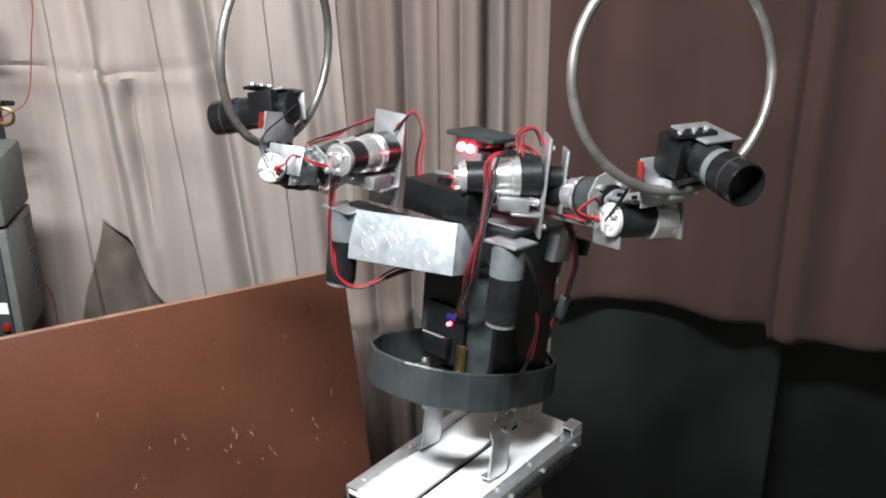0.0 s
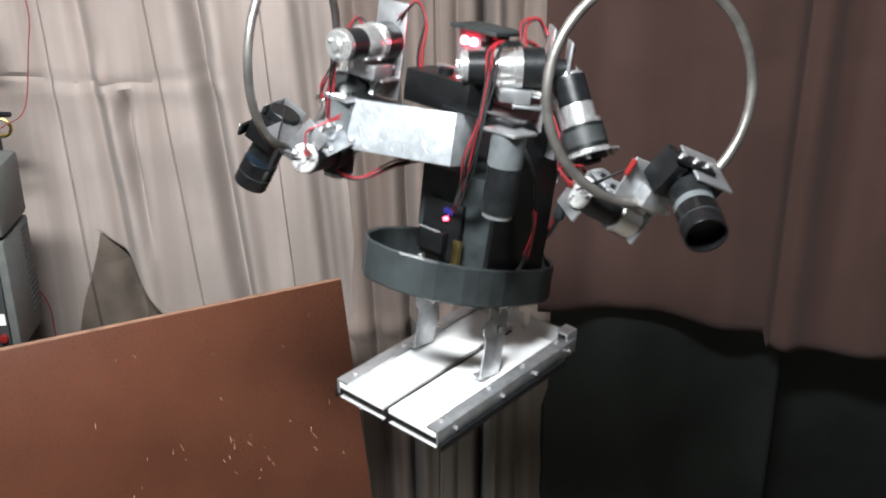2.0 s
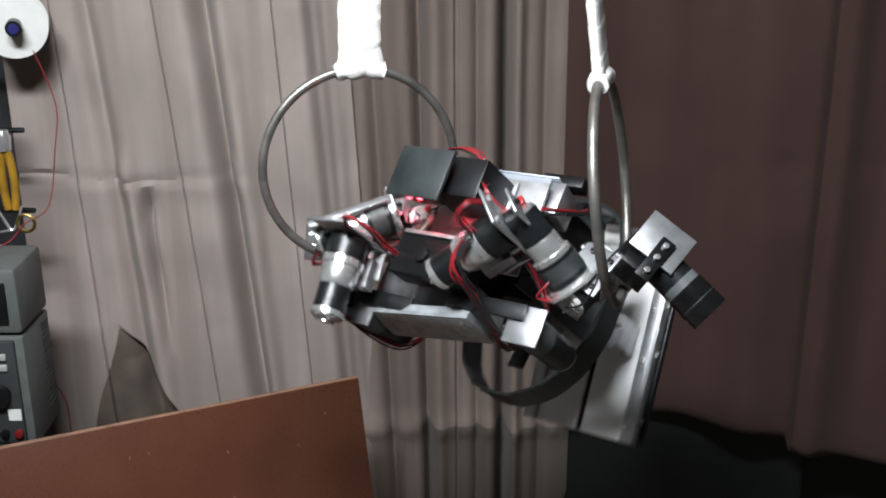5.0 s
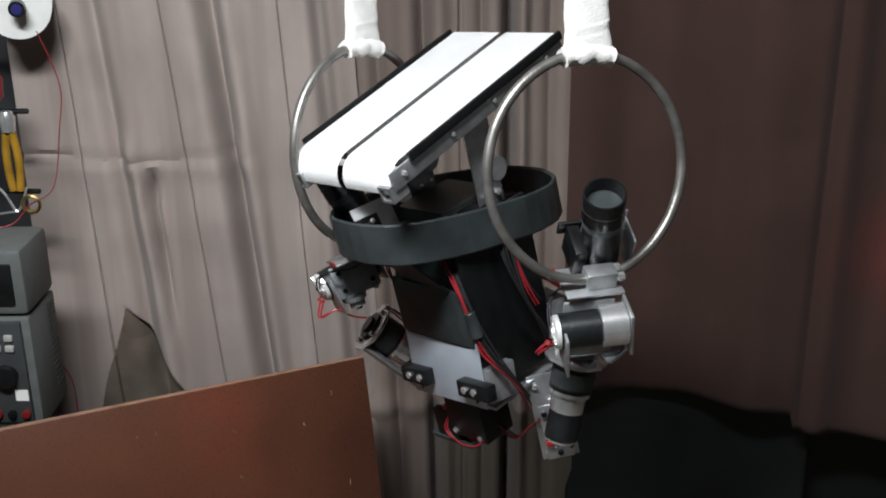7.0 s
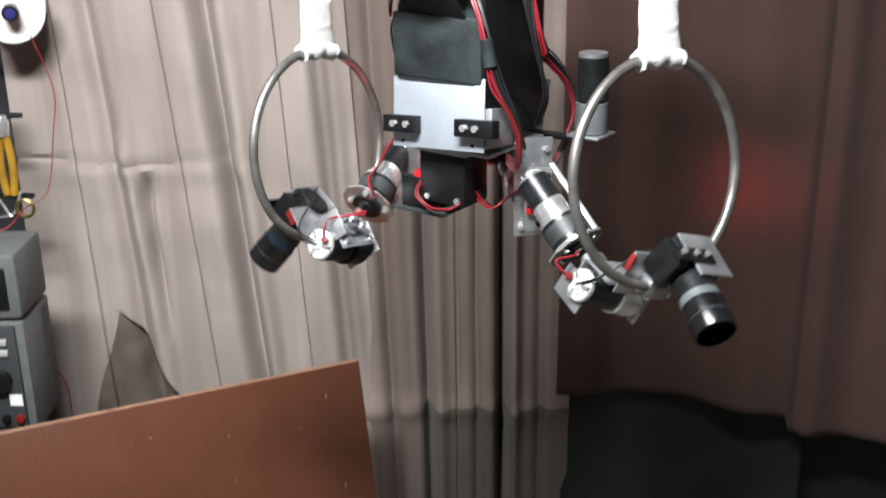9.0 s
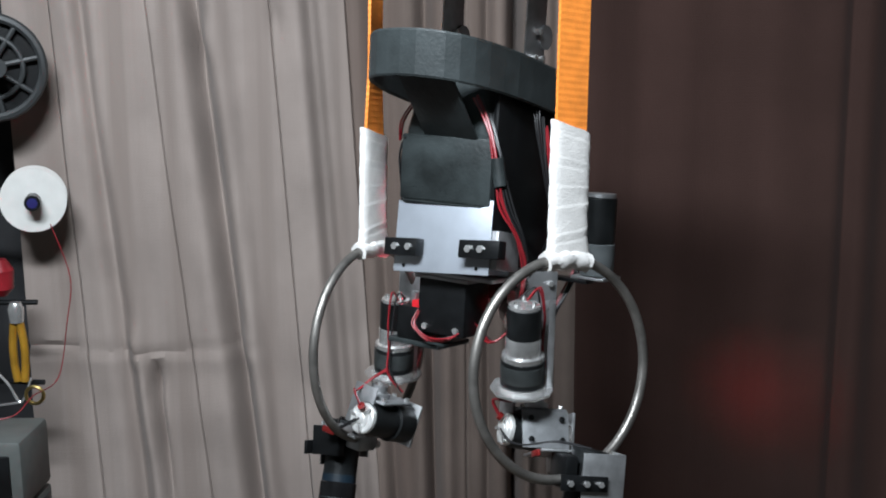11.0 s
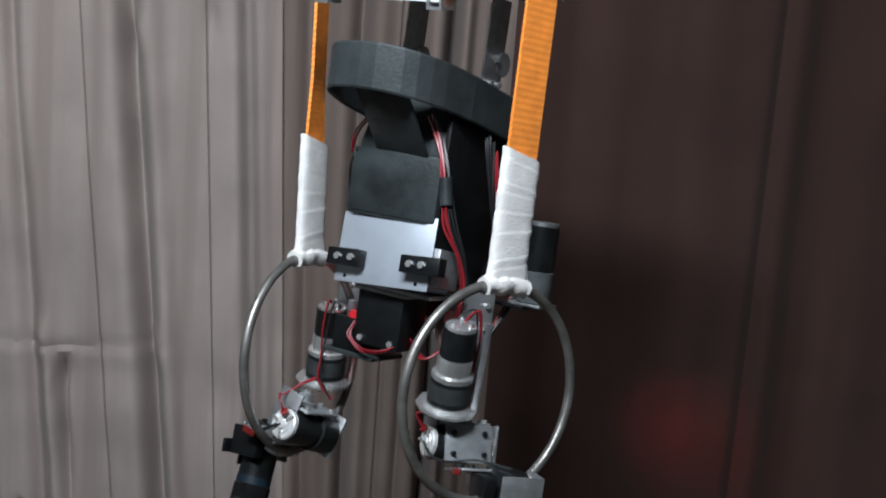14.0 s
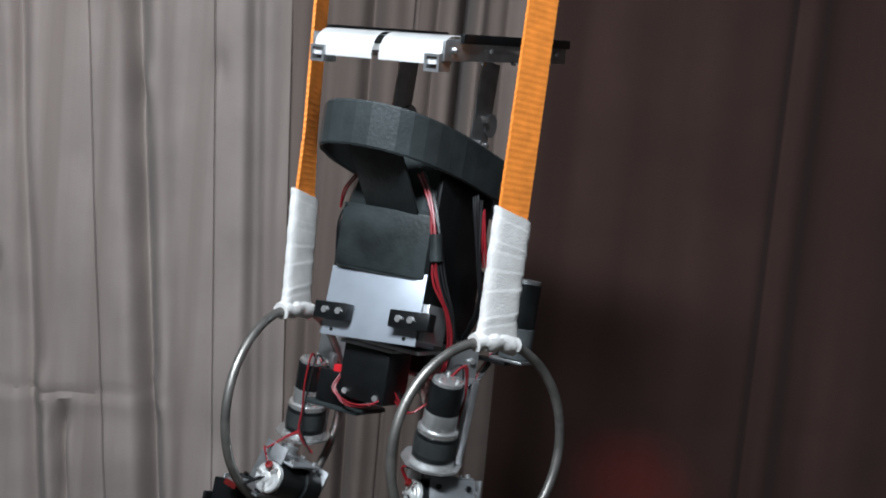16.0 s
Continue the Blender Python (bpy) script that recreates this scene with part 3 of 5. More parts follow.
def feet():
    first = set(bpy.data.objects)
    for x0, x1 in ((-0.069, -0.002), (0.006, 0.073)):
        # sole: flat plate whose heel end curls up
        bm = bmesh.new()
        line = [(-0.128, 0.0), (0.100, 0.0)] + [(0.100 + 0.022 * math.sin(a), 0.022 - 0.022 * math.cos(a)) for a in [k * math.pi / 20 for k in range(1, 12)]]
        top = [[bm.verts.new((x, y, z - 0.018)) for x in (x0, x1)] for y, z in line]
        for u, v in zip(top, top[1:]):
            bm.faces.new((u[0], u[1], v[1], v[0]))
        g = bmesh.ops.solidify(bm, geom=bm.faces[:], thickness=0.003)
        sole = part("sole_plate", bm, WHITE, robot, "white curled sole plate")
        part("insole", box((x0, -0.128, -0.006), (x1, 0.100, 0.0)), WHITE, sole)
    part("sole_core", box((-0.070, -0.126, -0.0145), (0.074, 0.098, -0.0065)), BLACK, robot, "black core between the sole plates")
    for x, s in ((-0.070, -1), (0.074, 1)):
        bm = bmesh.new()
        add_box(bm, (min(x, x + s * 0.0025), -0.128, -0.014), (max(x, x + s * 0.0025), 0.12, 0.004), 0.0005)
        add_box(bm, (min(x - s * 0.014, x), -0.128, 0.0015), (max(x - s * 0.014, x), 0.12, 0.004), 0.0005)
        rail = part("side_rail", bm, ALU, robot, "aluminium angle rail along the sole")
        for y in (-0.11, -0.03, 0.03, 0.095):
            bolt((x - s * 0.008, y, 0.0035), (0, 0, 1), rail)
            bolt((x + s * 0.002, y + 0.01, -0.006), (s, 0, 0), rail, 0.0025)
        part("edge_strip", box((min(x + s * 0.0026, x + s * 0.007), -0.128, -0.021), (max(x + s * 0.0026, x + s * 0.007), 0.095, -0.012), 0.001), BLACK, robot, "black rubber edge strip")
    for x in (-0.063, 0.066):
        bm = bmesh.new()
        o, i = 0.008, 0.0055
        for lo, hi in (((-o, 0, -o), (o, 0.02, -i)), ((-o, 0, i), (o, 0.02, o)), ((-o, 0, -i), (-i, 0.02, i)), ((i, 0, -i), (o, 0.02, i))):
            add_box(bm, lo, hi, 0, Matrix.Translation((x, 0.105, 0.006)))
        part("square_tube", bm, ALU, robot, "open square tube end at the heel")
    for ob in set(bpy.data.objects) - first:
        ob.data.transform(FOOT)
    for x in (-0.045, 0.053):
        bm = box((x - 0.0012, -0.030, 0.002), (x + 0.0012, 0.004, 0.098), 0.0005)
        add_box(bm, (x - 0.012, -0.030, 0.0015), (x, 0.004, 0.004), 0.0005)
        leg = part("leg", bm, ALU, robot, "flat aluminium leg strip")
        for y, z in ((-0.02, 0.085), (-0.006, 0.085), (-0.013, 0.06)):
            bolt((x + 0.001, y, z), (1, 0, 0), leg, 0.0035, 0.006)
        part("tab", rod((x + 0.0014, -0.028, 0.064), (x + 0.0034, -0.028, 0.064), 0.012, 24), ALU, leg, "round-ended tab")


def waist():
    bm = bmesh.new()
    n = 40
    rows = []
    for k in range(n):
        a = k * math.tau / n
        ca, sa = math.cos(a), math.sin(a)
        e = 0.85
        x = 0.079 * math.copysign(abs(ca) ** e, ca)
        y = 0.127 * math.copysign(abs(sa) ** e, sa)
        wob = 0.0014 * noise.noise((ca * 3, sa * 3, 0)) + 0.0016 * (int(a * 1.6) % 2)
        d = Vector((x / 0.078 ** 2, y / 0.124 ** 2, 0)).normalized()
        p = Vector((x - 0.009, y - 0.012, 0.005 - 0.19 * y)) + d * wob
        rows.append([bm.verts.new(p + Vector((0, 0, z)) + d * o) for z, o in ((0.086, 0), (0.088, 0.0012), (0.107, 0.0012), (0.127, 0.0012), (0.129, 0), (0.127, -0.003), (0.088, -0.003))])
    for k in range(n):
        u, v = rows[k], rows[(k + 1) % n]
        for i in range(7):
            bm.faces.new((u[i], u[(i + 1) % 7], v[(i + 1) % 7], v[i]))
    band = part("waist_band", bm, BAND_TAPE, robot, "oval hoop wrapped in black cloth tape")
    for face in band.data.polygons:
        face.use_smooth = False
    # the taped strip from the hoop to the torso
    way = Vector((0.004, -0.050, 0.066))
    m = Matrix.Translation((0.0, 0.100, 0.098)) @ way.to_track_quat("Z", "Y").to_matrix().to_4x4()
    part("taped_strip", box((-0.030, -0.0015, 0.0), (0.034, 0.0015, way.length), 0.0006, m), BLACK_TAPE, band, "flat black tape strip down to the torso")
    bm = box((-0.055, -0.006, 0.092), (0.055, 0.02, 0.095))
    add_box(bm, (-0.02, -0.126, 0.106), (0.0, 0.094, 0.109), 0.0008, Matrix.Rotation(-0.197, 4, "X"))
    part("cross_bar", bm, BLACK, band, "flat bars that carry the hoop")


def torso():
    bm = bmesh.new()
    prof = ((0.088, 0.034, 0.036), (0.135, 0.048, 0.046), (0.16, 0.053, 0.050), (0.228, 0.054, 0.052))
    rings = []
    for z, hx, hy in prof:
        rings.append([bm.verts.new((x * hx + 0.002, y * hy, z)) for x, y in ((-1, -0.9), (-0.9, -1), (0.9, -1), (1, -0.9), (1, 0.9), (0.9, 1), (-0.9, 1), (-1, 0.9))])
    for u, v in zip(rings, rings[1:]):
        for k in range(8):
            bm.faces.new((u[k], u[(k + 1) % 8], v[(k + 1) % 8], v[k]))
    bm.faces.new(rings[0][::-1])
    bm.faces.new(rings[-1])
    body = part("torso", bm, BLACK_TAPE, robot, "black taped torso box")
    for face in body.data.polygons:
        face.use_smooth = False
    part("side_cover", box((0.052, -0.055, 0.10), (0.058, 0.05, 0.285), 0.002), BLACK, robot, "black side cover")
    part("battery_cover", box((-0.051, 0.040, 0.163), (0.055, 0.0535, 0.226), 0.002), BLACK_TAPE, body, "black padded cover")
    board = part("circuit_board", box((-0.034, -0.058, 0.132), (0.018, -0.052, 0.196), 0.001), BLACK, body, "black controller board")
    part("connector", box((-0.030, -0.068, 0.140), (0.004, -0.055, 0.163), 0.001), BLACK, board, "black pin connector")
    part("pin_row", box((-0.030, -0.069, 0.163), (0.000, -0.066, 0.1645), 0.0003), CHROME, board)
    part("blue_part", box((-0.004, -0.063, 0.184), (0.009, -0.057, 0.190), 0.0008), BLUE, board, "blue terminal")
    part("brass_tab", box((0.012, -0.060, 0.125), (0.022, -0.055, 0.158), 0.0006), BRASS, body, "brass angle tab")
    part("indicator", rod((-0.001, -0.0625, 0.178), (-0.001, -0.058, 0.178), 0.0022, 14), LED, board, "glowing red indicator light")
    for x in (-0.03, 0.018):
        bolt((x, -0.055, 0.125), (0, -1, 0.3), body, 0.003, 0.006)


def turned_about(place, rx, ry, rz, shift=(0, 0, 0)):
    """A small turn, in degrees, about a place in the robot's space."""
    w = Vector((radians(rx), radians(ry), radians(rz)))
    return Matrix.Translation(Vector(place) + Vector(shift)) @ Matrix.Rotation(w.length, 4, w.normalized()) @ Matrix.Translation(-Vector(place))


BOX_TURN = turned_about((0, 0.058, 0.26), -8.6, 4.6, 2.4, (0.0014, -0.0033, 0))


def chest():
    # closed aluminium box at the back, a little askew on the body
    first = set(bpy.data.objects)
    c = part("shoulder_box", box((-0.053, 0.012, 0.224), (0.052, 0.0565, 0.2925), 0.0012), ALU_BLUE, robot, "satin aluminium shoulder box")
    part("back_plate", box((-0.055, 0.0565, 0.224), (0.060, 0.0580, 0.294), 0.0005), ALU_BLUE, c, "flat satin cover plate")
    part("end_cheek", box((0.0525, 0.020, 0.252), (0.067, 0.0555, 0.288), 0.0008), ALU, c, "bare aluminium end cheek")
    for x0, x1 in ((-0.058, -0.018), (0.033, 0.079)):
        k = part("clamp", box((x0, 0.0585, 0.262), (x1, 0.071, 0.279), 0.001), BLACK, c, "black clamp block with two screws")
        for x in (x0 + 0.012, x0 + 0.026) if x0 > 0 else (x0 + 0.014, x0 + 0.031):
            bolt((x, 0.0705, 0.2705), (0, 1, 0), k, 0.0038, 0.003)
    for x in (-0.042, 0.046):
        part("screw_hole", rod((x, 0.0575, 0.288), (x, 0.0585, 0.288), 0.002, 12), BLACK, c)
    for ob in set(bpy.data.objects) - first:
        ob.data.transform(BOX_TURN)
    part("top_plate", box((-0.058, -0.05, 0.294), (0.062, 0.050, 0.298), 0.0008), ALU, robot, "flat aluminium top plate")
    # open U-shaped tray at the front, tipped forward
    first = set(bpy.data.objects)
    w, h = 0.0671, 0.0264
    tray = part("front_tray", box((-w, -0.0012, -h), (w, 0.0012, h), 0.0006), ALU_SCRATCHED, robot, "scratched aluminium U-shaped front plate")
    for x in (-w, w - 0.0022):
        part("tray_side", box((x, 0.0013, -h), (x + 0.0022, 0.068 if x < 0 else 0.034, h), 0.0006), ALU_SCRATCHED, tray)
    part("tray_lip", box((-w + 0.003, 0.0013, h - 0.0022), (w - 0.003, 0.010, h), 0.0004), ALU_SCRATCHED, tray, "folded upper lip")
    rng = random.Random(11)
    bm = bmesh.new()
    for k in range(40):
        u, v, ln = rng.uniform(-w + 0.008, w - 0.008), rng.uniform(-h + 0.004, h - 0.004), rng.uniform(0.003, 0.013)
        add_box(bm, (-ln / 2, -0.0002, -0.00020), (ln / 2, 0.0002, 0.00020), 0, Matrix.Translation((u, -0.0013, v)) @ Matrix.Rotation(rng.uniform(0.3, 1.5), 4, "Y"))
    tagged(part("scuff", bm, CHROME, tray, "bright scuff marks"), kind="stuff")
    m = turned_about((0, 0, 0), -8.0, -6.6, 4.8, (-0.0356, -0.1112, 0.2695))
    for ob in set(bpy.data.objects) - first:
        ob.data.transform(m)
    blk = part("servo_block", box((-0.066, -0.078, 0.2935), (0.020, -0.034, 0.328), 0.0015), BLACK, robot, "black servo block behind the tray")
    part("servo_strap", box((-0.060, -0.036, 0.328), (0.014, -0.032, 0.332), 0.0005), ALU, blk, "aluminium strap over the block")
    part("servo_arm", rod((-0.03, -0.056, 0.328), (-0.03, -0.056, 0.334), 0.008, 16), BLACK, blk)
    part("tray_floor", box((-0.085, -0.092, 0.243), (0.020, -0.03, 0.2465)), BLACK, robot, "dark plate under the tray")


def head():
    h = part("head", box((-0.030, 0.000, 0.300), (0.026, 0.042, 0.357), 0.002), BLACK, robot, "black servo box head")
    for x in (-0.020, 0.017):
        bolt((x, 0.0415, 0.3505), (0, 1, 0), h, 0.0034, 0.003, CHROME)
    part("red_plug", box((-0.043, 0.026, 0.328), (-0.0305, 0.036, 0.350), 0.0015), RED_PLUG, h, "bright red plug")
    part("neck_plate", box((-0.034, -0.012, 0.2995), (0.03, 0.044, 0.303), 0.0005), ALU, h)
    for lo, hi in (((-0.060, 0.334), (-0.024, 0.3535)), ((-0.060, 0.3605), (-0.024, 0.368)), ((-0.060, 0.3535), (-0.0545, 0.3605)), ((-0.0475, 0.3535), (-0.042, 0.3605)), ((-0.035, 0.3535), (-0.030, 0.3605))):
        part("face_plate", box((lo[0], -0.004, lo[1]), (hi[0], 0.000, hi[1]), 0), GREY_TAPE, h)
    part("cap", box((-0.068, -0.014, 0.3685), (-0.004, 0.040, 0.3735), 0.0015), BLACK_TAPE, h, "flat black cap")
    part("cap_post", box((-0.058, 0.029, 0.335), (-0.024, 0.038, 0.3685), 0.001), BLACK, h)
    for x in (-0.051, -0.0385):
        eye_tube(x, h)


def eye_tube(x, h):
    """An eye: a bright ring round the mouth of a narrow tube, with the emitter at its bottom."""
    mouth = Vector((x, -0.006, 0.357))
    tilt = Matrix.Translation(mouth) @ Vector((0.09, -1, 0.25)).to_track_quat("-Y", "Z").to_matrix().to_4x4() @ Matrix.Translation(-mouth)

    def turned(profile, name, mat, label=""):
        bm = bmesh.new()
        rims = [[bm.verts.new(tilt @ Vector((x + r * math.cos(k * math.tau / 20), y, 0.357 + r * math.sin(k * math.tau / 20)))) for k in range(20)] for r, y in profile]
        for u, v in zip(rims, rims[1:] + rims[:1]):
            for k in range(20):
                bm.faces.new((u[k], u[(k + 1) % 20], v[(k + 1) % 20], v[k]))
        return part(name, bm, mat, h, label)
    turned(((0.0034, -0.0062), (0.0034, 0.026), (0.0027, 0.026), (0.0027, -0.0062)), "eye_socket", BLACK, "dark narrow eye socket")
    turned(((0.0046, -0.0042), (0.0046, -0.0070), (0.0027, -0.0085), (0.0027, -0.0065), (0.0036, -0.0064), (0.0036, -0.0042)), "eye", EYE, "glowing red eye")
    part("eye_emitter", rod(tilt @ Vector((x, 0.0265, 0.357)), tilt @ Vector((x, 0.0245, 0.357)), 0.0024, 16), BEAM, h)
    part("eye_plug", rod(tilt @ Vector((x, 0.0285, 0.357)), tilt @ Vector((x, 0.0262, 0.357)), 0.0036, 16), BLACK, h)


def gear_motor(name, a, b, r, parent, label, cap_mat=None):
    """A geared motor from its rear cap a to its output end b."""
    a, b = Vector(a), Vector(b)
    d = b - a
    m = part(name, rod(a + d * 0.10, a + d * 0.40, r * 0.94), RUBBER, parent, label)
    part("end_cap", rod(a, a + d * 0.105, r * 0.97, 24, ((0, r * 0.45), (0.12, r * 0.5), (0.14, r * 0.80), (0.35, r * 0.84), (0.38, r * 0.97), (1, r * 0.97))), cap_mat or CHROME, m, "bright zinc end cap")
    q = d.to_track_quat("Z", "Y").to_matrix().to_4x4()
    part("boss", rod(a - d.normalized() * 0.003, a, r * 0.3, 16), CHROME, m)
    part("gearbox", rod(a + d * 0.40, a + d * 0.74, r * 1.10, 32, ((0, r * 0.95), (0.2, r * 1.1), (0.7, r * 1.1), (0.75, r * 1.2), (1, r * 1.2))), CHROME, m, "bright gearbox collar")
    part("gear_head", rod(a + d * 0.74, b, r * 1.18), RUBBER, m, "dark gear head")
    for k in range(3):
        ang = k * math.tau / 3 + 0.4
        p = a + q.to_3x3() @ Vector((r * 0.6 * math.cos(ang), r * 0.6 * math.sin(ang), 0))
        part("screw", rod(p - d.normalized() * 0.002, p + d.normalized() * 0.003, 0.0018, 6), CHROME, m)
    return m


def shoulder(s):
    if s > 0:
        a, b, bx = Vector((0.004, -0.080, 0.343)), Vector((0.066, -0.022, 0.352)), 0.075
        fin = Vector((0.075, -0.018, 0))
    else:
        a, b, bx = Vector((-0.103, -0.146, 0.345)), Vector((-0.112, -0.060, 0.346)), -0.112
        fin = Vector((-0.125, -0.050, 0))
    gear_motor("shoulder_motor", a, b, 0.0175, robot, "black shoulder motor with a bright end cap")
    way = (b - a).normalized()
    ang = math.atan2(way.x, way.y)
    turn = Matrix.Translation(b + way * 0.002) @ Matrix.Rotation(-ang, 4, "Z")
    plate = part("shoulder_bracket", box((-0.020, 0, -0.062), (0.020, 0.003, 0.042), 0.0008, turn), ALU, robot, "upright aluminium shoulder bracket")
    add = box((-0.020, -0.03, -0.040), (0.020, 0.0, -0.037), 0.0006, turn)
    part("bracket_foot", add, ALU, plate)
    for u, v in ((-0.013, 0.032), (0.013, 0.032), (-0.013, -0.05), (0.013, -0.05), (0.0, -0.03)):
        p = turn @ Vector((u, 0.003, v))
        q = turn @ Vector((u, 0.007, v))
        part("bolt", rod(p, q, 0.003, 6), CHROME, plate)
    # cross blocks and rods under the motor
    for k, (o, r) in enumerate(((-0.012, 0.004), (0.010, 0.004))):
        p = turn @ Vector((o, -0.045, -0.026))
        q = turn @ Vector((o, -0.002, -0.026))
        part("standoff", rod(p, q, r, 12), CHROME, plate, "bright standoff rod")
    part("pivot_block", box((-0.018, -0.044, -0.036), (0.018, -0.012, -0.022), 0.001, turn), ALU, plate)
    # the upright motor that turns the shoulder
    v = Vector((0.091 if s > 0 else -0.116, -0.098 if s > 0 else -0.112, 0))
    v.z = 0.013 if s > 0 else 0.0
    m = part("turning_motor", rod(v + Vector((0, 0, 0.205)), v + Vector((0, 0, 0.252)), 0.0165), RUBBER, robot, "upright dark motor with grey tape")
    part("tape", rod(v + Vector((0, 0, 0.252)), v + Vector((0, 0, 0.285)), 0.0172), GREY_TAPE, m, "grey tape sleeve")
    part("end_cap", rod(v + Vector((0, 0, 0.201)), v + Vector((0, 0, 0.205)), 0.0150), ALU, m)
    part("flange", box((v.x - 0.019, v.y - 0.018, 0.2855 + v.z), (v.x + 0.019, v.y + 0.020, 0.2885 + v.z), 0.0006), ALU, m, "aluminium motor flange")
    # carried by a bar from the body
    part("arm_bar", box((min(v.x, 0.0 if s > 0 else -0.05), v.y + 0.004, 0.289 + v.z), (max(v.x, 0.0 if s > 0 else -0.05), v.y + 0.020, 0.293 + v.z), 0.0006), BLACK, robot, "dark carrier bar")
    if s > 0:
        part("drum", rod(turn @ Vector((0, 0.004, 0)), turn @ Vector((0, 0.020, 0)), 0.011), RUBBER, plate, "dark output drum")
        part("joint_plate", box((-0.014, 0.020, -0.036), (0.014, 0.023, 0.030), 0.0008, turn), ALU, plate, "aluminium joint plate")
        for u, w in ((-0.009, -0.028), (0.009, -0.028), (0.0, 0.022), (-0.009, 0.004)):
            part("bolt", rod(turn @ Vector((u, 0.023, w)), turn @ Vector((u, 0.027, w)), 0.0032, 6), BLACK, plate)
        part("red_plug", box((-0.013, 0.0235, 0.004), (-0.004, 0.028, 0.011), 0.0012, turn), RED_PLUG, plate, "bright red plug")
    return turn


def upper_arm(s):
    """Along its own z from shoulder to elbow, its middle at the origin."""
    u = part("upper_arm", rod((0, 0, -0.0455), (0, 0, -0.016), 0.0165), RUBBER, robot, "black upper arm motor in a bracket")
    part("end_cap", rod((0, 0, -0.050), (0, 0, -0.0455), 0.0155, 24, ((0, 0.010), (0.4, 0.015), (1, 0.0155))), CHROME, u)
    for k in range(3):
        a = k * math.tau / 3 + 0.5
        part("terminal", rod((0.010 * math.cos(a), 0.010 * math.sin(a), -0.053), (0.010 * math.cos(a), 0.010 * math.sin(a), -0.049), 0.0018, 8), CHROME, u)
    part("label", rod((0, 0, -0.016), (0, 0, 0.006), 0.0168, 32, ((0, 0.0165), (0.1, 0.0172), (0.75, 0.0172), (0.8, 0.0205), (1, 0.0205))), CHROME, u, "bright motor collar")
    part("gear_head", rod((0, 0, 0.006), (0, 0, 0.032), 0.0212), RUBBER, u, "dark gear head")
    part("tape_band", rod((0, 0, 0.010), (0, 0, 0.027), 0.0215), GREY_DARK, u, "dull tape round the gear head")
    part("collar", rod((0, 0, 0.0318), (0, 0, 0.0358), 0.0228), CHROME, u, "bright collar")
    part("elbow_plate", rod((0, 0, 0.0358), (0, 0, 0.0382), 0.031, 10), CHROME, u, "bright elbow flange")
    part("elbow_boss", rod((0, 0, 0.0382), (0, 0, 0.045), 0.012, 24, ((0, 0.017), (0.5, 0.017), (0.55, 0.010), (1, 0.010))), RUBBER, u, "dark elbow boss")
    part("side_rail", box((0.026 * s - 0.003, -0.004, -0.052), (0.026 * s + 0.003, 0.004, 0.0355), 0.0008), ALU, u, "square aluminium side rod")
    for x, y in ((-0.015, 0.015), (-0.015, -0.015), (0.015, 0.015), (0.015, -0.015)):
        bolt((x, y, 0.0382), (0, 0, 1), u)
    wire("wire", [(0.005, -0.010, -0.050), (0.016, -0.014, -0.060), (0.021, -0.016, -0.03), (0.020, -0.017, 0.0), (0.023, -0.021, 0.026), (0.012, -0.034, 0.045)], 0.0014, RED_WIRE, u, "red and black motor leads", 2)
    wire("wire", [(-0.005, -0.010, -0.050), (0.012, -0.018, -0.058), (0.018, -0.019, -0.02), (0.021, -0.022, 0.02), (0.014, -0.034, 0.045)], 0.0013, BLACK_WIRE, u)
    return u


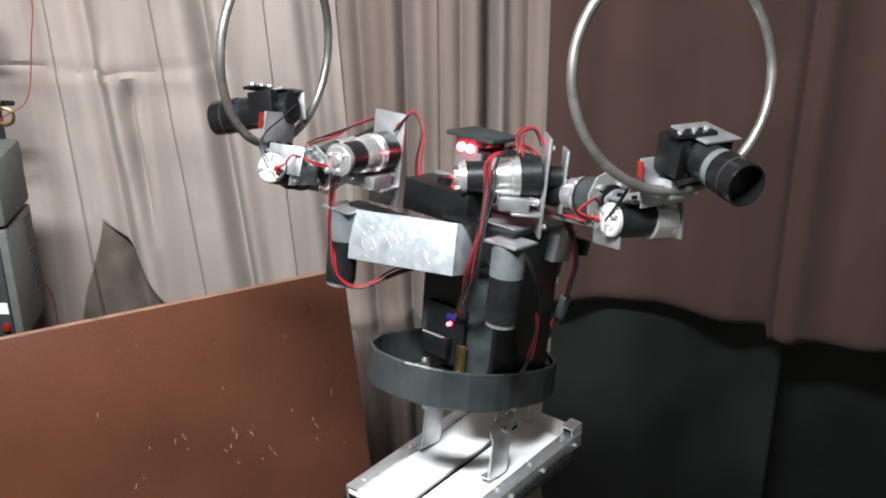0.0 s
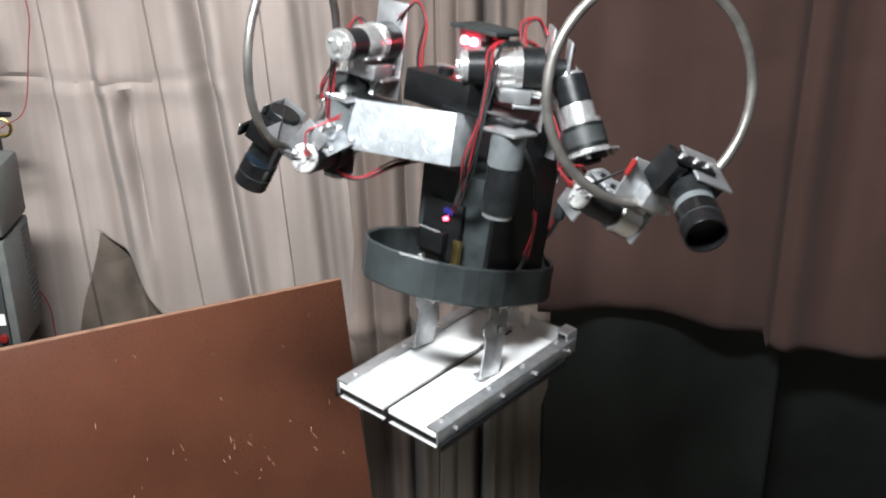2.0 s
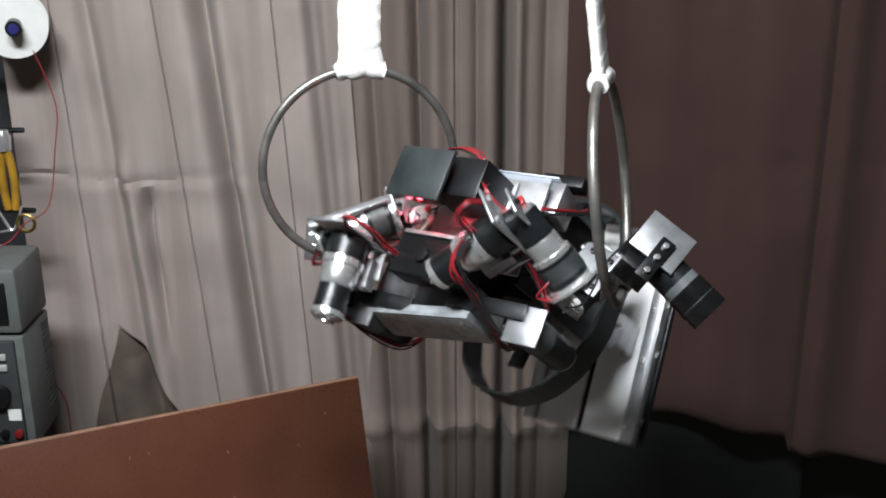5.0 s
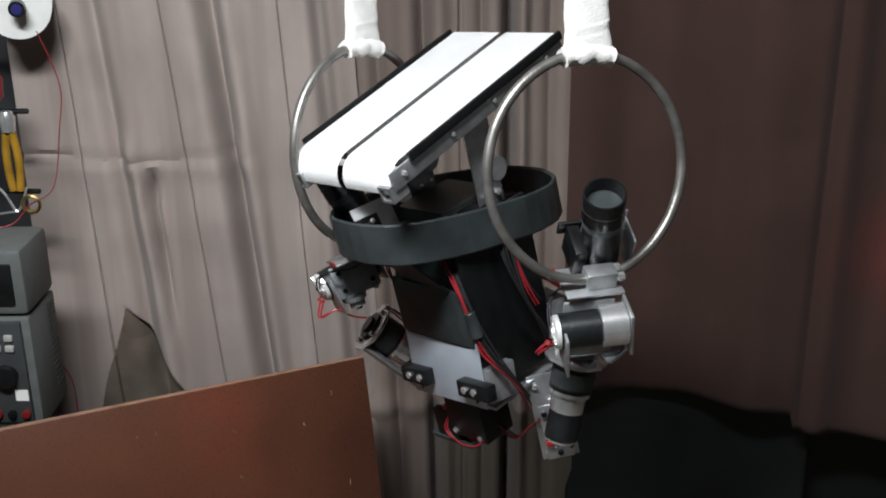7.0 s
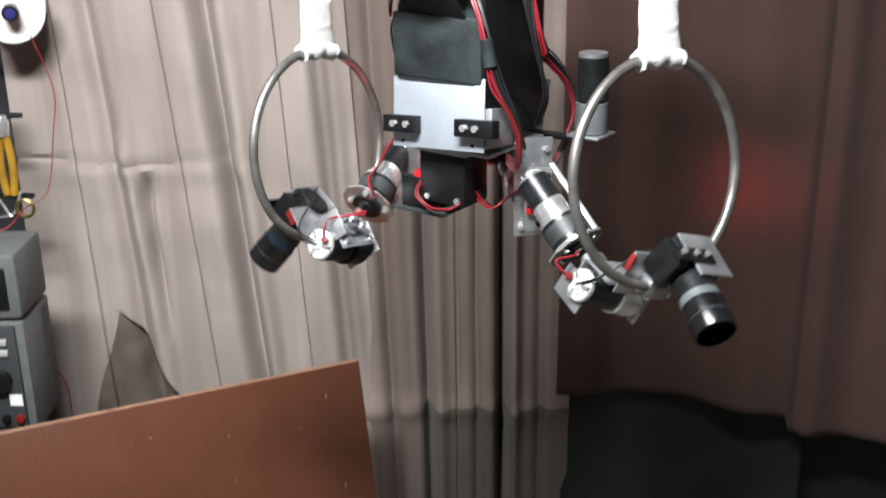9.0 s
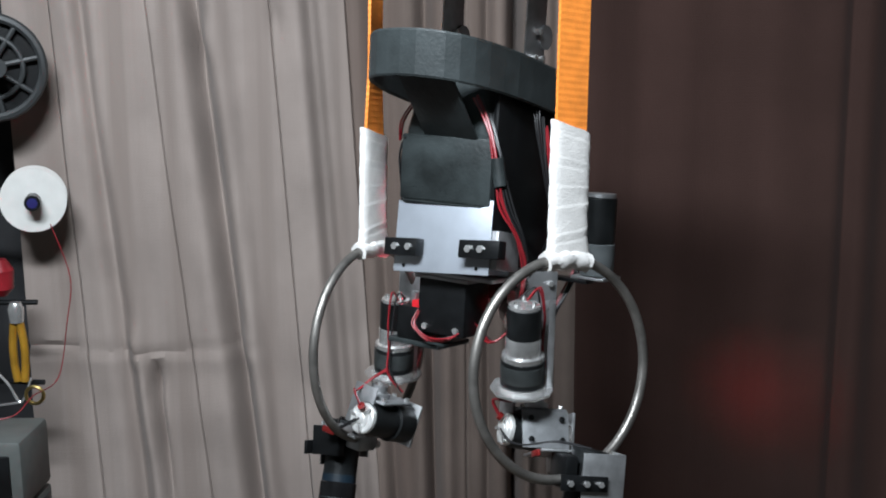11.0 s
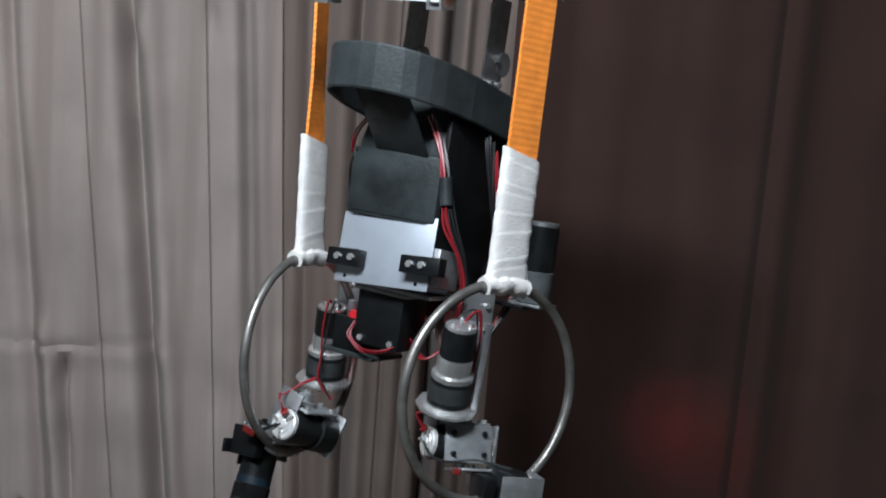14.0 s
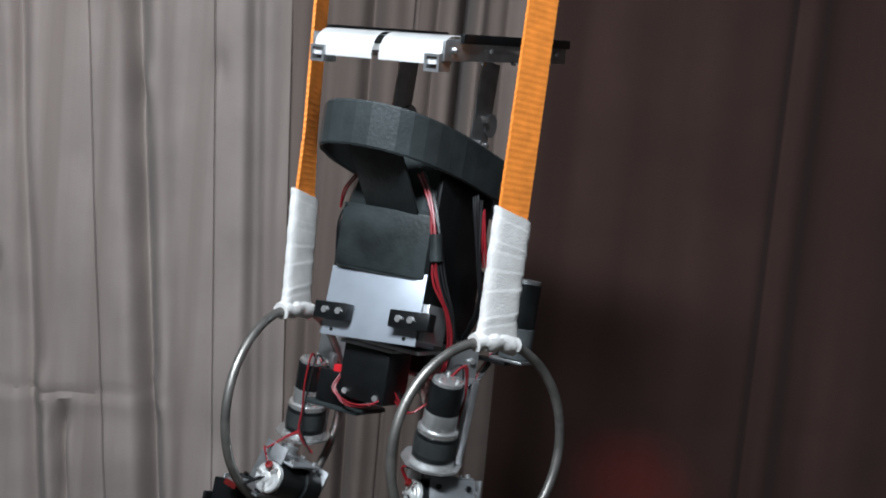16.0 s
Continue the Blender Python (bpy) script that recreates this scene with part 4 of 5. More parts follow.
def gripper(s):
    """The forearm and grip: its own space has the ring near its origin."""
    n0, n1 = Vector((-0.012 * s, -0.040, 0.031)), Vector((-0.018 * s, 0.028, 0.025))
    b0, b1 = Vector((0.047 * s, 0.020, -0.010)), Vector((0.027 * s, 0.010, -0.086))
    d = (n1 - n0)
    g = part("gripper", box((-0.0015, -0.017, -0.020), (0.0015, 0.017, 0.024), 0.0008, Matrix.Translation(n1) @ d.to_track_quat("X", "Z").to_matrix().to_4x4()), ALU, robot, "forearm motor and grip bracket clamped to a ring")
    m = part("forearm_motor", rod(n0 + d * 0.08, n0 + d * 0.62, 0.0165), RUBBER, g, "black forearm motor")
    part("end_cap", rod(n0, n0 + d * 0.09, 0.0158, 28, ((-0.25, 0.0045), (-0.2, 0.0052), (0, 0.0052), (0, 0.0095), (0.15, 0.0100), (0.18, 0.0140), (0.4, 0.0155), (1, 0.0158))), ZINC, m, "bright slotted end cap")
    q = d.to_track_quat("Z", "X").to_matrix().to_4x4()
    for k in range(3):
        part("slot", box((0.0058, -0.0016, -0.0010), (0.0148, 0.0016, 0.0022), 0.0003, Matrix.Translation(n0) @ q @ Matrix.Rotation(0.7 + k * math.tau / 3, 4, "Z")), CHROME, m)
    part("red_dot", rod(n0 + Vector((0, -0.001, 0.011)), n0 + Vector((0, -0.004, 0.013)), 0.004, 10), RED_TAPE, m, "blob of red sealing paint")
    part("gearbox", rod(n0 + d * 0.62, n0 + d * 0.97, 0.0195), CHROME if s > 0 else RUBBER, m, "metal gearbox")
    # front plate, side plates to the elbow and to the ring
    part("front_plate", box((-0.0012, -0.016, -0.017), (0.0012, 0.014, 0.024), 0.0006, Matrix.Translation(n0 + d * 0.13) @ d.to_track_quat("X", "Z").to_matrix().to_4x4() @ Matrix.Translation((0, 0.012, 0.008))), ALU, g, "thin aluminium front plate")
    part("elbow_arm", box((-0.012 * s - 0.015, -0.028, 0.048), (-0.012 * s + 0.016, 0.021, 0.0505), 0.0006), DULL_ALU, g, "folded aluminium elbow arm")
    part("elbow_cheek", box((-0.012 * s - 0.0015 + 0.016 * s, -0.026, 0.012), (-0.012 * s + 0.0015 + 0.016 * s, 0.022, 0.048), 0.0006), DULL_ALU, g)
    hub = part("elbow_hub", rod((-0.003 * s, -0.009, 0.0505), (-0.003 * s, -0.009, 0.0625), 0.0105, 24, ((0, 0.0125), (0.4, 0.0125), (0.42, 0.0085), (1, 0.0085))), ALU, g, "stepped metal elbow hub")
    part("hub_screw", rod((-0.003 * s, -0.009, 0.0625), (-0.003 * s, -0.009, 0.066), 0.004, 6), CHROME, hub)
    part("elbow_lip", box((-0.012 * s - 0.0148, -0.028, 0.036), (-0.012 * s - 0.0125, 0.012, 0.0478), 0.0005), DULL_ALU, g)
    for x, y in ((-0.007, -0.022), (0.010, -0.022), (-0.007, 0.017), (0.010, 0.017)):
        bolt((-0.012 * s + x, y, 0.0505), (0, 0, 1), g, 0.0029, 0.0035, CHROME)
    for y, z in ((-0.018, 0.040), (0.014, 0.040), (-0.018, 0.020), (0.014, 0.020)):
        bolt((0.004 * s + (0.0013 if s > 0 else -0.0013), y, z), (s, 0, 0), g, 0.0028, 0.0035, BLACK)
    part("ring_plate", box((min(0.0, 0.044 * s), -0.024, 0.004), (max(0.0, 0.044 * s), 0.030, 0.0065), 0.0006), ALU, g, "aluminium plate that carries the grip motor")
    part("ring_clamp", box((0.016 * s - 0.009, -0.004, -0.012), (0.016 * s + 0.009, 0.024, 0.004), 0.0012), ALU, g, "clamp block round the hoop")
    for y in (-0.012, 0.0, 0.02):
        bolt((0.010 * s, y, 0.0065), (0, 0, 1), g, 0.0034, 0.004, BLACK)
    for x in (0.010, 0.024):
        bolt((x * s, 0.024, -0.006), (0, 1, 0), g, 0.0042, 0.007)
    # the large grip motor
    e = b1 - b0
    up = b0 - e * 0.22
    w = part("grip_motor", rod(up, b0 + e * 0.62, 0.0178), RUBBER, g, "large black rubber-sleeved grip motor")
    part("motor_hood", rod(b0 + e * 0.60, b1, 0.0190, 32, ((0, 0.0182), (0.03, 0.0192), (0.96, 0.0192), (1, 0.0187), (1, 0.0172), (0.5, 0.0166))), HOOD, w, "glossy black open end hood")
    part("hood_seam", rod(b0 + e * 0.80, b0 + e * 0.815, 0.0195), BLACK_TAPE, w)
    part("inner_face", rod(b0 + e * 0.79, b0 + e * 0.80, 0.0164), RED_DARK, w, "dark red face inside the hood")
    part("collar_tape", rod(b0 + e * 0.50, b0 + e * 0.61, 0.0181), GREY_TAPE if s > 0 else STEEL_BLUE, w, "tape collar")
    qq = e.to_track_quat("Z", "X").to_matrix().to_4x4()
    mm = Matrix.Translation(b0) @ qq
    side = Matrix.Translation(b0) @ Matrix.Rotation(0.26 * s, 4, "Y")

    def plate(name, lo, hi, mat, label=""):
        lo, hi = Vector((lo[0] * s, lo[1], lo[2])), Vector((hi[0] * s, hi[1], hi[2]))
        lo.x, hi.x = min(lo.x, hi.x), max(lo.x, hi.x)
        return part(name, box(lo, hi, 0.0007, side), mat, w, label)
    plate("cover_plate", (0.0185, -0.014, -0.030), (0.0208, 0.028, 0.016), ALU, "flat aluminium cover plate")
    plate("cover_flange", (-0.012, 0.0258, -0.022), (0.0183, 0.0280, 0.016), ALU)
    plate("strap_bar", (0.021, -0.036, -0.018), (0.0245, 0.010, -0.004), BLACK, "black strap bar with bolts")
    plate("strap_block", (-0.016, -0.030, -0.018), (0.0182, -0.0185, 0.012), BLACK, "black strap block")
    for y in (-0.028, -0.012, 0.002):
        part("bolt", rod(side @ Vector((0.0245 * s, y, -0.011)), side @ Vector((0.028 * s, y, -0.011)), 0.003, 6), CHROME, w)
    part("red_tab", box((0.034 * s - 0.008, -0.027, 0.0), (0.034 * s + 0.008, -0.0245, 0.006), 0.0006), RED_TAPE, g, "strip of red tape")
    wire("wire", [n0 + Vector((0.0, -0.002, 0.010)), n0 + Vector((0.006 * s, -0.012, 0.026)), (0.004 * s, -0.034, 0.055), (-0.002 * s, -0.02, 0.07), (-0.006 * s, -0.008, 0.078)], 0.0014, RED_WIRE, g, "red motor leads", 2)
    wire("wire", [n0 + Vector((0, -0.002, 0)), (0.006 * s, -0.040, 0.016), (0.022 * s, -0.028, 0.012), (0.038 * s, -0.006, 0.014), up], 0.0013, BLACK_WIRE, g, "thin black motor lead", 2)
    return g


feet()
waist()
torso()
chest()
head()
shoulder(1)
shoulder(-1)
upper_arm_a, upper_arm_b = upper_arm(1), upper_arm(-1)
grip_a, grip_b = gripper(1), gripper(-1)


# wire bundles on the body
wire("wire_bundle", [(0.060, -0.014, 0.384), (0.052, -0.022, 0.398), (0.044, -0.034, 0.392), (0.050, -0.040, 0.374)], 0.0014, RED_WIRE, robot, "small loop of red leads above the bracket", 5)
wire("wire_bundle", [(0.046, -0.050, 0.374), (0.041, -0.070, 0.373), (0.043, -0.082, 0.362), (0.047, -0.086, 0.345), (0.056, -0.100, 0.318), (0.061, -0.112, 0.290), (0.057, -0.114, 0.262), (0.044, -0.100, 0.236), (0.026, -0.082, 0.210), (0.012, -0.064, 0.190)], 0.0015, RED_WIRE, robot, "bundle of red and black motor leads", 5)
wire("wire_bundle", [(0.050, -0.046, 0.374), (0.046, -0.066, 0.374), (0.049, -0.080, 0.360), (0.053, -0.088, 0.340), (0.061, -0.102, 0.312), (0.066, -0.110, 0.285), (0.060, -0.110, 0.255), (0.044, -0.100, 0.228), (0.030, -0.080, 0.205)], 0.0014, BLACK_WIRE, robot, "black motor leads", 4)
wire("wire_bundle", [(-0.10, -0.060, 0.372), (-0.085, -0.052, 0.392), (-0.068, -0.055, 0.375), (-0.066, -0.06, 0.345), (-0.058, -0.06, 0.310), (-0.050, -0.05, 0.296)], 0.0015, RED_WIRE, robot, "loop of red motor leads", 4)
wire("wire_bundle", [(-0.100, -0.144, 0.352), (-0.112, -0.135, 0.330), (-0.122, -0.128, 0.300), (-0.118, -0.130, 0.255), (-0.105, -0.128, 0.215), (-0.085, -0.110, 0.205), (-0.06, -0.085, 0.225), (-0.04, -0.065, 0.235)], 0.0014, RED_WIRE, robot, "red leads looped under the tray", 5)
wire("wire_bundle", [(-0.104, -0.146, 0.350), (-0.116, -0.138, 0.325), (-0.124, -0.126, 0.280), (-0.112, -0.124, 0.225)], 0.0014, BLACK_WIRE, robot, "black motor leads", 2)
wire("wire_bundle", [(0.030, 0.046, 0.125), (0.050, 0.054, 0.148), (0.061, 0.057, 0.176), (0.066, 0.057, 0.200), (0.072, 0.054, 0.225), (0.082, 0.044, 0.250), (0.084, 0.030, 0.28), (0.074, 0.016, 0.312)], 0.0016, RED_WIRE, robot, "red battery leads bundled down the back", 5)
wire("wire_bundle", [(0.034, 0.044, 0.128), (0.054, 0.052, 0.152), (0.066, 0.055, 0.178), (0.071, 0.055, 0.202), (0.078, 0.050, 0.228), (0.087, 0.040, 0.255), (0.086, 0.024, 0.29)], 0.0016, BLACK_WIRE, robot, "black battery leads", 3)
part("wire_sleeve", rod((0.0635, 0.0565, 0.180), (0.0685, 0.0565, 0.206), 0.0062, 14), BLACK_TAPE, robot, "black tape sleeve round the leads")
wire("wire_bundle", [(-0.038, 0.046, 0.128), (-0.052, 0.050, 0.150), (-0.059, 0.046, 0.170)], 0.0013, RED_WIRE, robot, "short red leads beside the torso", 3)
wire("wire_bundle", [(-0.044, 0.052, 0.165), (-0.060, 0.040, 0.185), (-0.066, 0.030, 0.220), (-0.066, 0.020, 0.27), (-0.06, 0.0, 0.30)], 0.0016, BLACK_WIRE, robot, "black leads down the side", 3)
wire("wire_bundle", [(0.058, -0.040, 0.285), (0.078, -0.030, 0.25), (0.076, -0.01, 0.20), (0.070, 0.0, 0.15), (0.06, -0.01, 0.12)], 0.0016, BLACK_WIRE, robot, "dark leads down the side", 3)
wire("wire_bundle", [(0.068, -0.034, 0.27), (0.080, -0.024, 0.24), (0.078, -0.008, 0.19), (0.070, -0.01, 0.14)], 0.0014, BLACK_WIRE, robot, "black leads down the side", 2)
wire("wire_bundle", [(0.082, -0.020, 0.205), (0.080, -0.012, 0.18), (0.074, -0.010, 0.15)], 0.0013, RED_WIRE, robot, "short red leads at the side", 5)
wire("wire_bundle", [(0.024, 0.02, 0.345), (0.038, 0.01, 0.362), (0.05, -0.002, 0.352), (0.066, -0.006, 0.34)], 0.0013, RED_WIRE, robot, "thin red lead at the head", 5)
wire("wire_bundle", [(-0.028, 0.038, 0.335), (-0.030, 0.046, 0.350), (-0.012, 0.048, 0.361), (0.010, 0.046, 0.360), (0.024, 0.036, 0.350)], 0.0010, RED_WIRE, robot, "thin red lead round the head", 5)


def motions():
    walk(robot, [
        (0, pose(0.0380, 1.0870, 0.5330, -10.1, -0.7, -40.4)),
        (1, pose(0.0440, 1.0840, 0.5360, -10.3, 0.2, -37.8)),
        (1.5, pose(0.0330, 1.1270, 0.5560, -11.0, 2.4, -38.7)),
        (2, pose(0.0330, 1.1350, 0.6500, -9.2, 2.5, -41.9)),
        (2.25, pose(0.0450, 1.1150, 0.6860, -6.3, 0.4, -45.1)),
        (2.5, pose(0.0570, 1.0940, 0.7230, -3.2, -1.5, -48.4)),
        (3, pose(0.0580, 1.1220, 0.7020, -2.2, -3.6, -53.3)),
        (3.5, pose(0.0560, 1.1260, 0.7050, -0.4, -2.8, -53.1)),
        (4, pose(0.0720, 1.1240, 0.7020, 4.2, -3.5, -49.7)),
        (4.5, pose(0.0920, 1.1660, 0.7050, 17.5, -2.8, -38.9)),
        (4.7, pose(0.1110, 1.1670, 0.6990, 25.9, -2.4, -38.5)),
        (4.95, pose(0.1680, 1.2380, 0.7440, 45.2, -3.0, -37.6)),
        (5.2, pose(0.2050, 1.2880, 0.8130, 64.5, -3.9, -37.0)),
        (5.7, pose(0.2070, 1.3080, 0.9760, 103.2, -6.0, -36.7)),
        (6.3, pose(0.0990, 1.1890, 1.1030, 149.8, -8.0, -38.2)),
        (6.8, pose(-0.0260, 1.0788, 1.0417, -169.3, -6.1, -46.1)),
        (7, pose(-0.0260, 1.0788, 1.0417, -169.3, -6.1, -46.1)),
        (7.5, pose(-0.0010, 1.0340, 1.1140, -175.0, -5.7, -41.4)),
        (8, pose(0.0120, 1.0940, 1.1600, -176.8, -2.2, -36.5)),
        (8.5, pose(0.0210, 1.1420, 1.2210, 180.0, -1.2, -38.3)),
        (9, pose(0.0200, 1.1350, 1.3010, -179.8, -0.3, -36.6)),
        (9.25, pose(0.0180, 1.1150, 1.3340, -179.8, -0.4, -36.8)),
        (9.5, pose(0.0160, 1.0950, 1.3660, -179.9, -0.4, -37.0)),
        (10, pose(0.0220, 1.1180, 1.3670, 176.2, 0.3, -36.2)),
        (11, pose(0.0300, 1.1280, 1.3650, 174.9, 0.6, -35.6)),
        (12.5, pose(0.0400, 1.1430, 1.3620, 172.8, 1.1, -34.8)),
        (13, pose(0.0457, 1.1429, 1.3633, 173.4, 1.2, -34.2)),
        (13.5, pose(0.0504, 1.1445, 1.3625, 173.7, 0.6, -35.1)),
        (14, pose(0.0543, 1.1443, 1.3609, 173.9, 0.7, -37.1)),
        (14.5, pose(0.0527, 1.1496, 1.3576, 174.3, 0.7, -37.6)),
        (15, pose(0.0521, 1.1530, 1.3551, 174.2, 0.8, -37.5)),
        (15.5, pose(0.0474, 1.1545, 1.3539, 173.9, 1.2, -35.6)),
        (16, pose(0.0387, 1.1634, 1.3535, 173.3, 1.0, -33.7)),
    ])
    walk(upper_arm_a, [
        (0, pose(0.1070, -0.0040, 0.3380, 11.4, 83.4, 0.0)),
        (1, pose(0.1100, -0.0050, 0.3390, 8.0, 81.2, -2.7)),
        (1.5, pose(0.1150, -0.0090, 0.3320, 156.9, 84.7, 140.8)),
        (2, pose(0.1088, -0.0048, 0.3070, 173.6, 31.7, 161.5)),
        (2.25, pose(0.1034, -0.0025, 0.3140, 171.5, 17.1, 162.9)),
        (2.5, pose(0.1010, -0.0111, 0.2980, 171.6, -13.0, 154.2)),
        (3, pose(0.1132, -0.0171, 0.2974, 178.2, -1.7, 153.5)),
        (3.5, pose(0.1132, -0.0171, 0.2974, 178.2, -1.7, 153.5)),
        (4, pose(0.1007, -0.0302, 0.3002, -177.7, 0.7, 151.1)),
        (4.5, pose(0.0929, -0.0325, 0.3098, -167.4, 28.0, 154.4)),
        (4.7, pose(0.1000, -0.0321, 0.3183, -162.8, 44.8, 162.9)),
        (4.95, pose(0.0993, -0.0279, 0.3162, -157.8, 39.4, 171.2)),
        (5.2, pose(0.0986, -0.0225, 0.3136, -153.1, 33.8, 178.4)),
        (5.7, pose(0.0960, -0.0150, 0.3100, -149.2, 21.9, -168.4)),
        (6.3, pose(0.0940, -0.0130, 0.3080, -152.0, 7.2, -153.2)),
        (6.8, pose(0.1369, 0.0176, 0.2753, -157.1, -5.8, -146.3)),
        (7, pose(0.1369, 0.0176, 0.2753, -157.1, -5.8, -146.3)),
        (7.5, pose(0.0940, -0.0030, 0.3200, -150.5, 14.5, -129.9)),
        (8, pose(0.1070, 0.0050, 0.3240, -122.7, 38.7, -98.7)),
        (8.5, pose(0.1140, 0.0020, 0.3380, -82.6, 38.2, -81.8)),
        (9, pose(0.1130, 0.0070, 0.3590, -45.8, 21.1, -57.1)),
        (9.25, pose(0.1011, 0.0109, 0.3499, -38.7, 18.5, -54.3)),
        (9.5, pose(0.0942, 0.0217, 0.3639, -13.3, 6.9, -42.3)),
        (10, pose(0.0828, 0.0215, 0.3630, 5.9, 3.5, -37.9)),
        (12.5, pose(0.0852, 0.0283, 0.3623, 13.4, -1.1, -34.5)),
        (14.5, pose(0.0852, 0.0283, 0.3623, 13.4, -1.1, -34.5)),
        (16, pose(0.0852, 0.0283, 0.3623, 13.4, -1.1, -34.5)),
    ])
    walk(upper_arm_b, [
        (0, pose(-0.1450, -0.0860, 0.3350, -114.0, -27.8, 180.0)),
        (1, pose(-0.1500, -0.0870, 0.3330, -116.5, -30.2, 174.7)),
        (1.5, pose(-0.1390, -0.0880, 0.3240, -129.2, -17.1, -165.1)),
        (2, pose(-0.1330, -0.0850, 0.3050, -147.5, -4.5, -156.7)),
        (2.25, pose(-0.1340, -0.0820, 0.3010, -152.6, -4.7, -156.8)),
        (2.5, pose(-0.1370, -0.0810, 0.2950, -157.3, -6.0, -157.3)),
        (3, pose(-0.1140, -0.0600, 0.3030, -164.2, 28.3, -148.2)),
        (3.5, pose(-0.1110, -0.0600, 0.3010, -162.9, 29.7, -147.7)),
        (4, pose(-0.1140, -0.0590, 0.3100, -162.5, 32.1, -146.9)),
        (4.5, pose(-0.1050, -0.0510, 0.3220, -156.2, 53.6, -136.2)),
        (4.7, pose(-0.1130, -0.0380, 0.3340, -169.7, 71.6, -130.8)),
        (4.95, pose(-0.1190, -0.0380, 0.3300, -174.4, 65.4, -128.0)),
        (5.2, pose(-0.1240, -0.0380, 0.3270, -178.9, 59.4, -124.7)),
        (5.7, pose(-0.1360, -0.0380, 0.3200, 172.4, 47.8, -117.2)),
        (6.3, pose(-0.1500, -0.0380, 0.3110, 161.3, 35.0, -107.1)),
        (6.8, pose(-0.1174, 0.0187, 0.2797, 150.2, 24.2, -104.2)),
        (7, pose(-0.1174, 0.0187, 0.2797, 150.2, 24.2, -104.2)),
        (7.5, pose(-0.1640, -0.0330, 0.3250, 127.4, 37.9, -113.7)),
        (8, pose(-0.1450, -0.0290, 0.3360, 119.2, 57.3, -145.5)),
        (8.5, pose(-0.1360, -0.0170, 0.3530, 69.9, 59.9, 157.7)),
        (9, pose(-0.1340, -0.0210, 0.3690, 40.4, 46.9, 131.1)),
        (9.25, pose(-0.1229, -0.0173, 0.3744, 24.4, 34.8, 119.4)),
        (9.5, pose(-0.1128, -0.0125, 0.3828, 9.8, 20.9, 112.9)),
        (10, pose(-0.1020, -0.0160, 0.3889, -0.8, 0.8, 105.9)),
        (12.5, pose(-0.1059, -0.0172, 0.3845, -7.7, -7.1, 105.5)),
        (14.5, pose(-0.1059, -0.0172, 0.3845, -7.7, -7.1, 105.5)),
        (16, pose(-0.1059, -0.0172, 0.3845, -7.7, -7.1, 105.5)),
    ])
    walk(grip_a, [
        (0, pose(0.2400, -0.0830, 0.3700, 151.5, -81.3, -170.5)),
        (1, pose(0.2440, -0.0950, 0.3730, 138.2, -81.1, -160.5)),
        (1.5, pose(0.2640, -0.1160, 0.3560, 106.5, -84.6, -126.1)),
        (2, pose(0.2323, -0.0896, 0.2628, -58.4, -69.0, 31.4)),
        (2.25, pose(0.2098, -0.0877, 0.2395, -5.2, -54.3, -21.6)),
        (2.5, pose(0.1863, -0.0928, 0.2171, 3.6, -29.0, -38.9)),
        (3, pose(0.2042, -0.0891, 0.2182, 5.0, -28.6, -35.9)),
        (3.5, pose(0.2042, -0.0891, 0.2182, 5.0, -28.6, -35.9)),
        (4, pose(0.1591, -0.0512, 0.2056, -13.6, -41.7, 0.8)),
        (4.5, pose(0.1480, -0.0056, 0.1987, 18.5, -58.9, -53.8)),
        (4.7, pose(0.1658, -0.0058, 0.2330, 20.0, -55.7, -33.1)),
        (4.95, pose(0.1623, -0.0322, 0.2692, -31.6, -66.4, 18.6)),
        (5.2, pose(0.1587, -0.0386, 0.3056, -70.3, -48.4, 57.8)),
        (5.7, pose(0.1530, -0.0020, 0.3370, -96.4, 3.9, 85.8)),
        (6.3, pose(0.1520, 0.0460, 0.2730, -50.7, 58.2, 157.7)),
        (6.8, pose(0.1977, 0.0215, 0.1487, 11.2, 14.5, -145.3)),
        (7, pose(0.1977, 0.0215, 0.1487, 11.2, 14.5, -145.3)),
        (7.5, pose(0.1780, 0.0100, 0.2210, 20.5, 31.6, -152.4)),
        (8, pose(0.2450, 0.0730, 0.2480, 20.5, 68.9, -153.5)),
        (8.5, pose(0.2570, 0.0610, 0.3190, 99.6, 77.4, -70.2)),
        (9, pose(0.2360, 0.0740, 0.3930, 136.8, 64.5, -20.7)),
        (9.25, pose(0.1863, 0.0514, 0.4241, 173.5, 43.5, 14.3)),
        (9.5, pose(0.1376, 0.0288, 0.4532, -174.2, 16.1, 24.6)),
        (10, pose(0.1101, 0.0102, 0.4696, 170.8, 27.0, 31.0)),
        (12.5, pose(0.1095, 0.0149, 0.4606, 179.4, 17.4, 35.9)),
        (14.5, pose(0.1095, 0.0149, 0.4606, 179.4, 17.4, 35.9)),
        (16, pose(0.1095, 0.0149, 0.4606, 179.4, 17.4, 35.9)),
    ])
